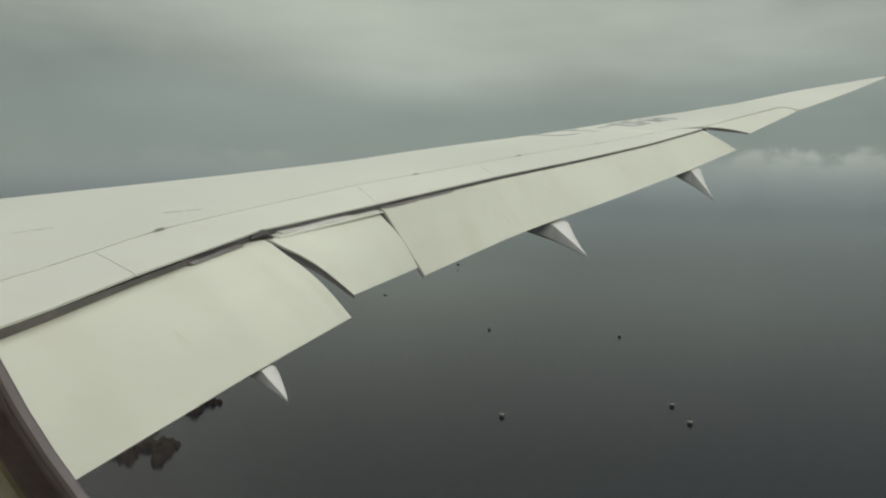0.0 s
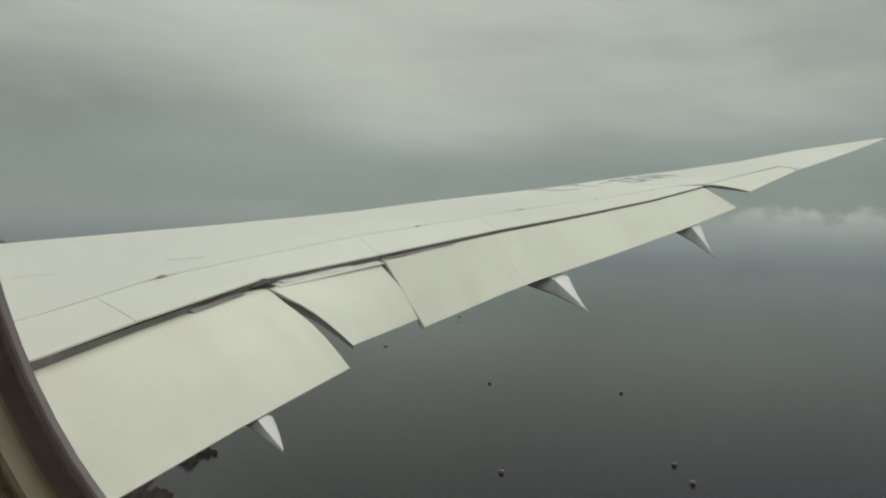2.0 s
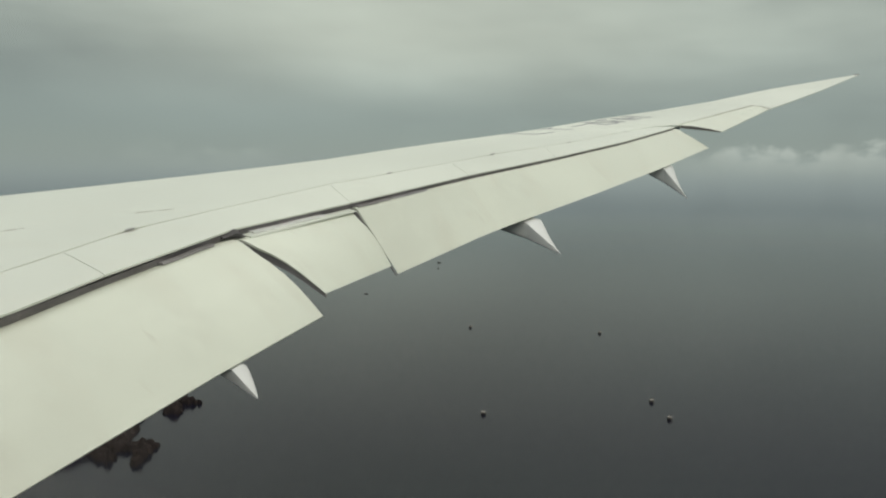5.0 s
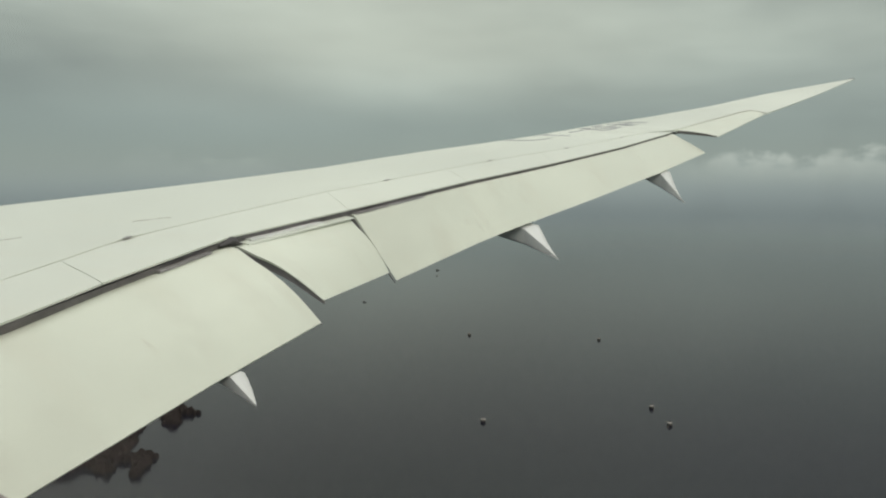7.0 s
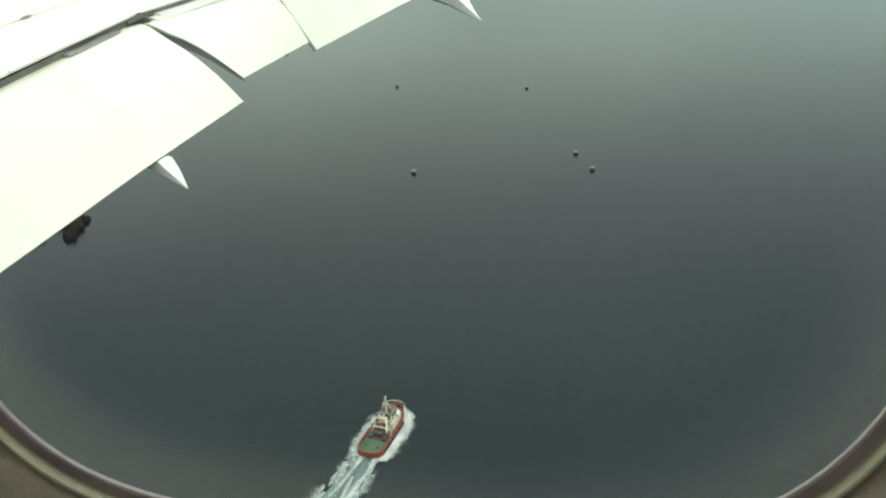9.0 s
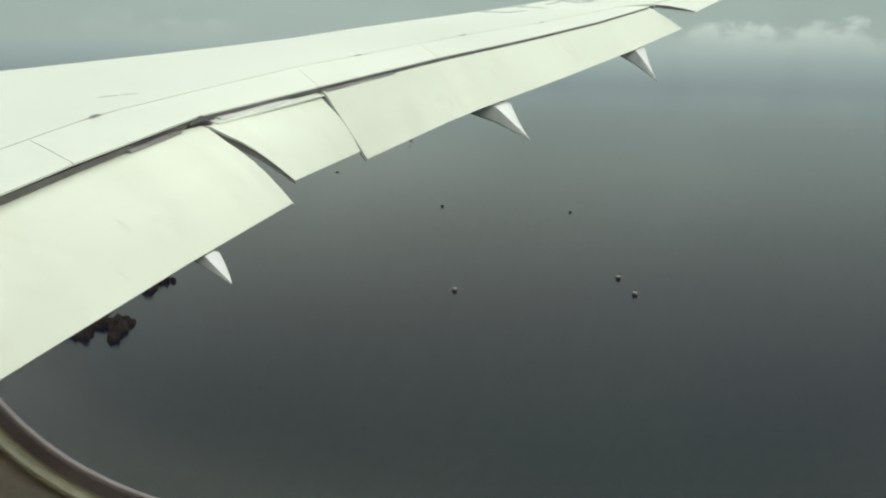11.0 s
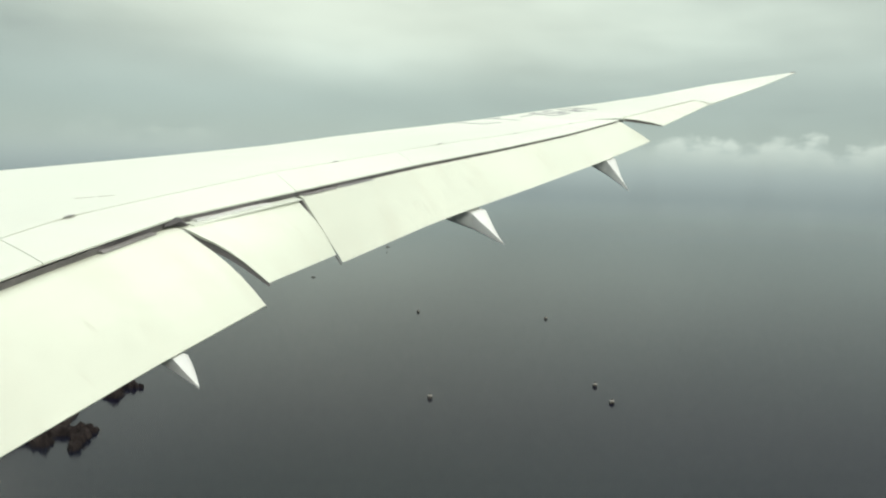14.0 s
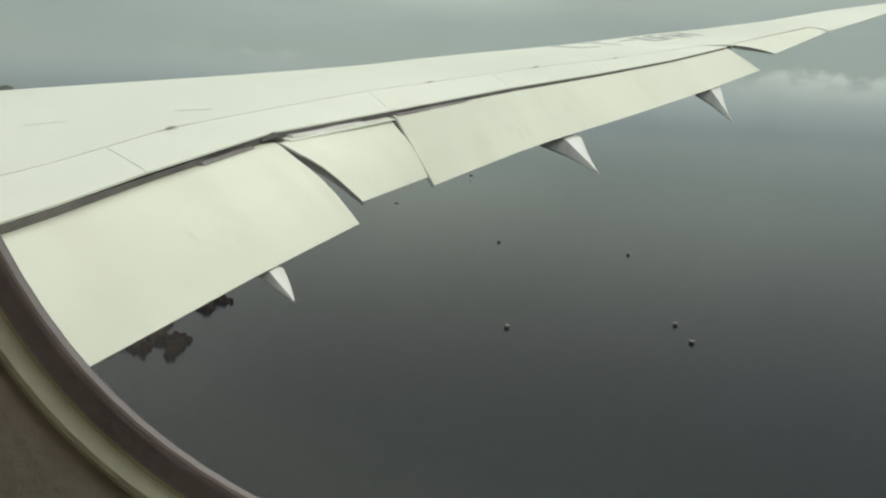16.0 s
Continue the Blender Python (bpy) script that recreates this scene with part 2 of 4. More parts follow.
def water_material():
    m = bpy.data.materials.new("sea_water")
    m.use_nodes = True
    n, l = m.node_tree.nodes, m.node_tree.links
    b = n["Principled BSDF"]
    b.inputs["Roughness"].default_value, b.inputs["IOR"].default_value = 0.27, 1.33
    b.inputs["Specular IOR Level"].default_value = 0.275
    tc = n.new("ShaderNodeTexCoord")
    patch = n.new("ShaderNodeTexNoise")
    patch.inputs["Scale"].default_value, patch.inputs["Detail"].default_value = 0.006, 5
    l.new(tc.outputs["Object"], patch.inputs["Vector"])
    mix = n.new("ShaderNodeMix")
    mix.data_type = "RGBA"
    l.new(patch.outputs["Fac"], mix.inputs[0])
    mix.inputs[6].default_value, mix.inputs[7].default_value = (0.0030, 0.0029, 0.0088, 1), (0.0053, 0.0054, 0.0128, 1)
    # water nearer than 560 m takes a greener, paler colour
    near_tint = n.new("ShaderNodeMix")
    near_tint.data_type = "RGBA"
    near_tint.inputs[6].default_value = (0.0046, 0.0112, 0.0130, 1)
    l.new(mix.outputs[2], near_tint.inputs[7])
    l.new(near_tint.outputs[2], b.inputs["Base Color"])
    # swell, long crests, and chop over it
    mp = n.new("ShaderNodeMapping")
    mp.inputs["Scale"].default_value = (0.020, 0.15, 0.1)
    mp.inputs["Rotation"].default_value = (0, 0, radians(12))
    l.new(tc.outputs["Object"], mp.inputs["Vector"])
    swell, chop = n.new("ShaderNodeTexNoise"), n.new("ShaderNodeTexNoise")
    swell.inputs["Scale"].default_value, swell.inputs["Detail"].default_value = 0.6, 4
    chop.inputs["Scale"].default_value, chop.inputs["Detail"].default_value = 0.035, 1
    l.new(mp.outputs[0], swell.inputs["Vector"])
    l.new(tc.outputs["Object"], chop.inputs["Vector"])
    add = n.new("ShaderNodeMath")
    add.operation = "MULTIPLY_ADD"
    l.new(chop.outputs["Fac"], add.inputs[0])
    add.inputs[1].default_value = 0.25
    l.new(swell.outputs["Fac"], add.inputs[2])
    bp = n.new("ShaderNodeBump")
    bp.inputs["Distance"].default_value = 1.0
    l.new(add.outputs[0], bp.inputs["Height"])
    l.new(bp.outputs[0], b.inputs["Normal"])
    # far out the waves run together: smooth relief, tighter gloss; the sheet thins to imitate haze
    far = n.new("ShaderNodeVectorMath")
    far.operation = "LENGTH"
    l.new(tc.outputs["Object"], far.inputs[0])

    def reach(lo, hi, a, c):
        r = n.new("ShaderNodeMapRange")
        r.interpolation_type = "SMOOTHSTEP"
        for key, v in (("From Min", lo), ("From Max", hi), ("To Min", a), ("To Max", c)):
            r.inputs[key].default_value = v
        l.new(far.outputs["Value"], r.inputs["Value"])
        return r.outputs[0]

    l.new(reach(220, 560, 0.0, 1.0), near_tint.inputs[0])
    l.new(reach(250, 1500, 0.22, 0.06), bp.inputs["Strength"])
    l.new(reach(250, 2000, 0.20, 0.10), b.inputs["Roughness"])
    # transparent from 1500 m outward, so the backdrop's colour passes for haze
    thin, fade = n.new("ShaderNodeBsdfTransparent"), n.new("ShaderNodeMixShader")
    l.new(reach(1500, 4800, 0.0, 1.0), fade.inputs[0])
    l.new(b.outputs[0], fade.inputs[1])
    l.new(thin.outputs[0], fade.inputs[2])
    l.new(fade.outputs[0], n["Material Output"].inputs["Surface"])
    return m


M_SEA = water_material()


# ---------------------------------------------------------------- building helpers
def bm_object(name, bm, mat, smooth=True):
    me = bpy.data.meshes.new(name)
    bmesh.ops.recalc_face_normals(bm, faces=bm.faces)
    bm.to_mesh(me)
    bm.free()
    me.materials.append(mat)
    if smooth:
        for p in me.polygons:
            p.use_smooth = True
        me.set_sharp_from_angle(angle=radians(38))
    return new(name, me)


def part(name, bm, mat, parent, label="", smooth=True):
    """One mesh under a thing or under a part."""
    ob = bm_object(name, bm, mat, smooth)
    ob.parent = parent
    if label:
        tagged(ob, label)
    return ob


def thing(name, label, category, matrix, group="", kind=""):
    ob = new(name)
    ob.empty_display_size = 0.2
    ob.matrix_world = matrix
    return tagged(ob, label, category, group, kind)


def loft(rings, bm=None, closed=True, caps=True):
    """A skin over rings of points, each ring closed unless said otherwise."""
    bm = bm or bmesh.new()
    rows = [[bm.verts.new(p) for p in ring] for ring in rings]
    n = len(rows[0])
    for a, b in zip(rows, rows[1:]):
        for i in range(n if closed else n - 1):
            j = (i + 1) % n
            bm.faces.new((a[i], a[j], b[j], b[i]))
    if caps and closed:
        bm.faces.new(rows[0][::-1])
        bm.faces.new(rows[-1])
    return bm


def box(lo, hi, bm=None, bevel=0.0):
    bm = bm or bmesh.new()
    c = [bm.verts.new((x, y, z)) for x in (lo[0], hi[0]) for y in (lo[1], hi[1]) for z in (lo[2], hi[2])]
    fs = [(0, 1, 3, 2), (4, 6, 7, 5), (0, 4, 5, 1), (2, 3, 7, 6), (0, 2, 6, 4), (1, 5, 7, 3)]
    made = [bm.faces.new([c[i] for i in f]) for f in fs]
    if bevel:
        bmesh.ops.bevel(bm, geom=list({e for f in made for e in f.edges}), offset=bevel, segments=2, affect="EDGES")
    return bm


def tube(path, radius, bm=None, sides=8):
    bm = bm or bmesh.new()
    rings = []
    for k, p in enumerate(path):
        a, b = Vector(path[max(0, k - 1)]), Vector(path[min(len(path) - 1, k + 1)])
        d = (b - a).normalized()
        u = d.orthogonal().normalized()
        v = d.cross(u)
        r = radius[k] if isinstance(radius, (list, tuple)) else radius
        rings.append([Vector(p) + r * (u * math.cos(2 * math.pi * i / sides) + v * math.sin(2 * math.pi * i / sides)) for i in range(sides)])
    return loft(rings, bm)


def along(table, v):
    return float(np.interp(v, [r[0] for r in table], [r[1] for r in table]))


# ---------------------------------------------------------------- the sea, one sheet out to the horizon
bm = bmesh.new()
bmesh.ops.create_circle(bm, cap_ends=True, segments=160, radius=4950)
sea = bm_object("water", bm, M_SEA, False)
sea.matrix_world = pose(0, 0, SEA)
tagged(sea, "dark grey-blue open sea with a light chop", "sea", kind="structure")

# ---------------------------------------------------------------- the wing: lines over the span (y)
LE_X = [(0.35, -16.75), (9.68, -9.87), (23.2, 0.11), (25.28, 3.02), (26.3, 4.45), (27.24, 5.75), (27.34, 5.92)]
LE_Z = [(0.35, -1.45), (9.68, 0.07), (11.4, 0.33), (13.74, 0.72), (15.68, 1.13), (18.33, 1.62), (20.78, 2.15), (22.5, 2.49), (23.6, 2.74),
        (25.28, 3.36), (27.34, 3.99)]
TE_X = [(0.35, -4.65), (6.48, -3.91), (8.96, -3.74), (18.6, 0.30)]
TE_Z = [(0.35, -1.49), (4.11, -0.78), (4.96, -0.59), (6.48, -0.29), (8.96, -0.04), (11.24, 0.37), (13.53, 0.74), (16.11, 1.19), (18.6, 1.69)]
HI_X = [(0.35, -5.48), (4.81, -4.90), (7.35, -4.57), (9.46, -4.27), (11.81, -3.25), (15.2, -1.77), (18.68, -0.26)]
HI_Z = [(0.35, -1.36), (4.81, -0.57), (6.06, -0.29), (7.35, -0.10), (9.46, 0.20), (11.81, 0.59), (12.86, 0.77), (15.2, 1.12), (18.68, 1.71)]
BACK_X = HI_X + [(18.72, 0.33), (22.3, 2.31), (22.62, 2.78), (27.34, 5.98)]
BACK_Z = HI_Z + [(18.72, 1.74), (22.3, 2.53), (22.62, 2.47), (25.0, 3.20), (27.34, 3.985)]
DEEP = [(0.35, 1.25), (9.0, 0.75), (18.7, 0.38), (23.0, 0.24), (27.0, 0.06), (27.34, 0.02)]


def wing_ring(y):
    """A closed section of the wing box at y: over the top from the nose to the back edge, then under."""
    x0, z0, x1, z1, d = along(LE_X, y), along(LE_Z, y), along(BACK_X, y), along(BACK_Z, y), along(DEEP, y)
    ring = []
    for s in (0.0, 0.004, 0.015, 0.04, 0.09, 0.16, 0.26, 0.38, 0.5, 0.62, 0.74, 0.86, 0.95, 1.0):
        rise = 0.10 * d * (math.sin(math.pi * s ** 0.75)) - 0.16 * d * max(0, 1 - s / 0.05) ** 2
        ring.append((x0 + (x1 - x0) * s, y, z0 + (z1 - z0) * s + rise))
    for s in (1.0, 0.9, 0.75, 0.55, 0.35, 0.18, 0.08, 0.025, 0.006):
        drop = d * (0.16 + 0.84 * math.sin(math.pi * min(1, s * 0.72 + 0.14)) ** 0.8) * min(1, (s / 0.05) ** 0.5 * 0.9 + 0.2)
        if s > 0.85:
            drop = min(drop, d * (0.75 if y < 18.7 else 0.10))
        ring.append((x0 + (x1 - x0) * s, y, z0 + (z1 - z0) * s - drop))
    return ring


wing = thing("airliner_wing", "long white swept airliner wing with lowered flaps and raked tip", "aircraft wing", TILT)
spans = [0.35, 2, 3.5, 4.81, 6.06, 7.35, 8.4, 9.46, 10.6, 11.81, 12.86, 14, 15.2, 16.4, 17.5, 18.68, 18.72, 19.6, 20.8, 22.0, 22.3, 22.62, 23.2, 24, 25.28, 26.3,
         26.9, 27.24, 27.34]
part("wing_panel", loft([wing_ring(y) for y in spans]), M_WING, wing, "smooth white painted wing skin")


def te_point(y, dx=0.0, dz=0.0):
    return Vector((along(TE_X, y) + dx, y, along(TE_Z, y) + dz))


def hinge_point(y, dx=0.0, dz=0.0):
    return Vector((along(HI_X, y) + dx, y, along(HI_Z, y) + dz))


# spoilers: (y at hinge, y at trailing edge) of each cut
CUTS = [(0.6, 0.45), (2.95, 2.65), (5.34, 4.96), (9.46, 8.96), (11.81, 11.24), (14.35, 13.6), (16.7, 16.05), (18.62, 18.52)]


def spoiler(c0, c1):
    gap = 0.0035
    rings = []
    stations = [(c0[0] + gap + (c1[0] - c0[0] - 2 * gap) * k / 6, c0[1] + gap + (c1[1] - c0[1] - 2 * gap) * k / 6) for k in range(7)]
    if c0[1] < 6.48 < c1[1]:                            # the trailing edge bends here
        a, m, b = stations[0], (7.35, 6.48), stations[-1]
        stations = [(a[0] + (m[0] - a[0]) * k / 4, a[1] + (m[1] - a[1]) * k / 4) for k in range(4)] + [(m[0] + (b[0] - m[0]) * k / 4, m[1] + (b[1] - m[1]) * k / 4) for k in range(5)]
    for yh, yt in stations:
        h, t = hinge_point(yh, 0.014, -0.004), te_point(yt)
        ring = []
        for s in (0.0, 0.33, 0.66, 0.97, 1.0):
            ring.append(h.lerp(t, s) + Vector((0, 0, 0.004 * math.sin(math.pi * s) - (0.004 if s == 1.0 else 0))))
        for s, d in ((1.0, 0.020), (0.6, 0.06), (0.3, 0.085), (0.0, 0.09)):
            ring.append(h.lerp(t, s) + Vector((0, 0, -d)))
        rings.append(ring)
    return loft(rings)


for c0, c1 in zip(CUTS, CUTS[1:]):
    part("spoiler", spoiler(c0, c1), M_WING, wing)

# dark seal strip seen in the hinge gap, and the cove behind the spoilers
rings = []
for y in spans:
    if y > 18.6:
        break
    h = hinge_point(y)
    rings.append([h + Vector(v) for v in ((-0.02, 0, -0.012), (0.03, 0, -0.012), (0.03, 0, -0.03), (-0.02, 0, -0.03))])
part("hinge_seal", loft(rings), M_HINGE, wing, "dark seal strip along the spoiler hinge")
rings = []
for y in (0.4, 2.0, 4.0, 6.48, 8.96, 11.24, 13.53, 16.1, 18.5):
    h, t, d = hinge_point(y), te_point(y), along(DEEP, y)
    rings.append([h + Vector((0.02, 0, -0.11)), h.lerp(t, 0.90) + Vector((0, 0, -0.050)), h.lerp(t, 0.982) + Vector((0, 0, -0.030)), h.lerp(t, 0.93) + Vector((0, 0, -0.115)), h.lerp(t, 0.76) + Vector((0, 0, -0.26)),
                  h + Vector((0.05, 0, -0.62 * d)), h + Vector((-0.1, 0, -0.62 * d)), h + Vector((-0.1, 0, -0.11))])
part("flap_cove", loft(rings), M_COVE, wing, "shadowed grey cove behind the spoilers")

# flaps hang from the fixed trailing edge: (y, aft, down) of their own trailing edge
SHAPE = [(-0.16, 0.17), (-0.135, 0.10), (-0.09, 0.068), (-0.03, 0.060), (0.02, 0.066), (0.065, 0.084), (0.105, 0.110), (0.16, 0.155), (0.28, 0.262), (0.43, 0.385), (0.585, 0.52), (0.73, 0.665), (0.87, 0.83), (1.0, 1.0)]


# the outboard flap is flatter
FLAT = [(-0.16, 0.17), (-0.135, 0.10), (-0.09, 0.068), (-0.03, 0.060), (0.02, 0.070), (0.065, 0.100), (0.105, 0.138), (0.16, 0.195), (0.28, 0.315), (0.43, 0.455), (0.585, 0.602),
        (0.73, 0.742), (0.87, 0.876), (1.0, 1.0)]


def flap(y0, y1, offsets, thick, steps=8, sink=0.0, ends=(0.0, 0.0), shape=SHAPE):
    """A drooped flap between y0 and y1, with a curved top, a round nose and a thin back edge."""
    rings = []
    dip = sink if isinstance(sink, tuple) else (sink, sink)
    for k in range(steps + 1):
        y = y0 + (y1 - y0) * k / steps
        aft, down = np.interp(y, [o[0] for o in offsets], [o[1] for o in offsets]), np.interp(y, [o[0] for o in offsets], [o[2] for o in offsets])
        base = te_point(y)
        slip = ends[0] * (1 - k / steps) + ends[1] * k / steps
        top = [base + Vector((aft * u, slip * (1 - max(u, 0) ** 2.2), -down * v - (dip[0] + (dip[1] - dip[0]) * k / steps) * max(0.0, 1 - max(u, 0) / 0.5))) for u, v in shape]
        low = []
        for i in range(len(top) - 1, 0, -1):
            u = shape[i][0]
            t = thick * min(1.0, (1.0 - max(u, 0)) ** 0.8 + 0.07)
            low.append(top[i] + Vector((-0.55 * t, 0, -0.83 * t)))
        rings.append(top + low)
    return loft(rings)


inboard_flap = part("inboard_flap", flap(0.55, 6.47, [(0.5, 0.93, 0.70), (4.0, 0.92, 0.71), (6.48, 0.93, 0.79)], 0.17, sink=(0.080, 0.045)), M_FLAP, wing, "broad white inboard flap, lowered")
flaperon = part("flaperon", flap(6.72, 8.85, [(6.7, 0.83, 0.64), (8.8, 0.58, 0.765)], 0.025, 6, sink=(0.085, 0.045), ends=(-0.205, 0.05)), M_FLAP, wing, "short white flaperon, drooped")
rings = []
for u, v in SHAPE[3:]:
    p = te_point(6.72) + Vector((0.83 * u, -0.205 * (1 - max(u, 0) ** 2.2) + 0.012, -0.64 * v - 0.085 * max(0, 1 - max(u, 0) / 0.5) - 0.012))
    d = 0.075 * (1 - max(u, 0)) ** 0.8 + 0.028
    rings.append([p, p + Vector((0, 0.015, 0)), p + Vector((-0.3 * d, 0.015, -d)), p + Vector((-0.3 * d, 0, -d))])
part("flaperon_web", loft(rings), M_WEB, wing, "grey end face of the flaperon", smooth=False)
OUT = [(9.02, 0.57, 0.90), (10.8, 0.575, 0.78), (13.75, 0.60, 0.68), (15.9, 0.64, 0.60), (18.66, 0.72, 0.50)]
outboard_flap = part("outboard_flap", flap(9.03, 18.62, OUT, 0.025, 12, sink=(0.020, 0.022), shape=FLAT), M_FLAP, wing, "long white outboard flap, lowered")

# aileron
rings = []
for k in range(7):
    f = k / 6
    h = Vector((0.36, 18.78, 1.735)).lerp(Vector((2.30, 22.28, 2.525)), f)
    t = Vector((1.30, 18.9, 1.57)).lerp(Vector((2.76, 22.55, 2.46)), f)
    ring = [h.lerp(t, s) + Vector((0, 0, 0.03 * math.sin(math.pi * s))) for s in (0.0, 0.05, 0.3, 0.6, 0.85, 1.0)]
    ring += [h.lerp(t, s) + Vector((0, 0, -d)) for s, d in ((1.0, 0.012), (0.7, 0.03), (0.3, 0.05), (0.0, 0.06))]
    rings.append(ring)
aileron = part("aileron", loft(rings), M_FLAP, wing, "small white aileron drooping slightly")
# this end face gets little light; its shade is put into the colour
end = [Vector(p) for p in ((0.40, 18.765, 1.73), (0.70, 18.80, 1.70), (1.02, 18.85, 1.645), (1.29, 18.885, 1.575), (1.26, 18.88, 1.558), (0.95, 18.84, 1.605), (0.62, 18.795, 1.64), (0.40, 18.765, 1.67))]
part("aileron_end", loft([end, [p + Vector((0.0, 0.02, 0.0)) for p in end]]), M_END_SHADE, wing, "aileron end, its shade put into a dark colour", smooth=False)
part("hinge_line", tube([(0.34, 18.8, 1.752), (1.3, 20.54, 2.145), (2.30, 22.28, 2.542), (2.55, 22.42, 2.52), (2.78, 22.55, 2.47)], 0.009), M_HINGE, wing)


# flap track fairings: long pointed pods under the flaps
def fairing(y, tail, edge, half, lean, out, lead):
    """The tail of a fairing below a flap: a flat top from the flap's back edge to the tail, an upright inner side, and a straight keel
    that comes out from under the flap. edge: (x, z) of the flap's back edge there; lean: how much x and z of that edge grow over y;
    out: how far the root sits outboard; lead: how far forward the keel starts."""
    rings = []
    drop = tail[1] - edge[1]
    for s, w in ((-1.4, 0.6), (-0.9, 0.75), (-0.4, 0.92), (0.0, 1.0), (0.25, 0.88), (0.5, 0.67), (0.75, 0.39), (0.92, 0.16), (1.0, 0.04)):
        c = Vector((edge[0] + (tail[0] - edge[0]) * s, y, edge[1] - 0.035 + (drop + 0.035) * s))
        c.z -= 0.22 * max(0, -s)                         # forward of the flap's edge the top dips below the flap
        h, d = half * w, max(0.012, c.z - (edge[1] - 0.05 + (drop + 0.035) * (s + lead) / (1 + lead)))
        tilt = 1 - max(0, s)
        at = lambda v, down: c + Vector((lean[0] * (v + out) * tilt, v + out * tilt, lean[1] * (v + out) * tilt - down))
        rings.append([at(-0.15 * h, 0.006), at(0.3 * h, 0), at(0.7 * h, 0.004), at(1.0 * h, 0.03 * w), at(0.95 * h, 0.35 * d), at(0.6 * h, 0.85 * d), at(0.2 * h, d), at(-0.12 * h, 0.97 * d), at(-0.19 * h, 0.85 * d), at(-0.18 * h, 0.05 * d)])
    return loft(rings)


part("flap_track_fairing", fairing(5.17, (-2.925, -1.515), (-3.14, -1.275), 0.16, (0.06, 0.11), 0.03, 0.9), M_FAIR, wing, "pointed white fairing under the inboard flap", smooth=False)
part("flap_track_fairing", fairing(11.6, (-1.45, -0.82), (-2.05, -0.355), 0.31, (0.43, 0.2), 0.2, 1.3), M_FAIR, wing, "pointed white fairing under the outboard flap", smooth=False)
part("flap_track_fairing", fairing(16.3, (0.50, 0.03), (-0.02, 0.645), 0.34, (0.43, 0.21), 0.2, 1.0), M_FAIR, wing, "pointed white fairing under the outboard flap", smooth=False)

# ---------------------------------------------------------------- cabin wall with its window
WX, WZ, WA, WB, WN = -0.037, 0.203, 0.276, 0.369, 3.59


def window_ring(y, grow, count=200):
    ring = []
    for i in range(count):
        a = 2 * math.pi * i / count
        ca, sa = math.cos(a), math.sin(a)
        r = 1.0 / ((abs(ca) ** WN + abs(sa) ** WN) ** (1 / WN))
        wide = WA + (0.052 if ca > 0 else 0.0)
        ring.append(Vector((WX + (wide * r * ca) + grow * ca, y, WZ + (WB * r * sa) + grow * sa)))
    return ring


window = thing("window_1", "oval cabin window with dark seal and cream surround", "window", TILT, kind="structure")


def hoop(profile):
    """A ring of the given (y, grow) profile round the window opening."""
    bm = bmesh.new()
    rows = [[bm.verts.new(p) for p in window_ring(y, g)] for y, g in profile]
    n = len(rows[0])
    for a, b in zip(rows, rows[1:] + rows[:1]):
        for i in range(n):
            bm.faces.new((a[i], a[(i + 1) % n], b[(i + 1) % n], b[i]))
    return bm


part("pane_edge", hoop([(0.2335, 0.0005), (0.2315, 0.0005), (0.2308, 0.0010), (0.2304, 0.0017), (0.2335, 0.0017)]), M_EDGE, window, "thin pale edge of the pane", smooth=False)
part("seal", hoop([(0.2352, 0.0017), (0.2303, 0.0017), (0.2299, 0.0023), (0.2288, 0.0076), (0.2285, 0.0082), (0.2352, 0.0082)]), M_SEAL, window, "dark rubber seal", smooth=False)
part("surround", hoop([(0.2352, 0.0082), (0.2285, 0.0082), (0.2280, 0.0092), (0.2218, 0.0094), (0.2210, 0.0104), (0.2208, 0.0114), (0.2352, 0.0114)]), M_TRIM, window, "cream plastic surround", smooth=False)


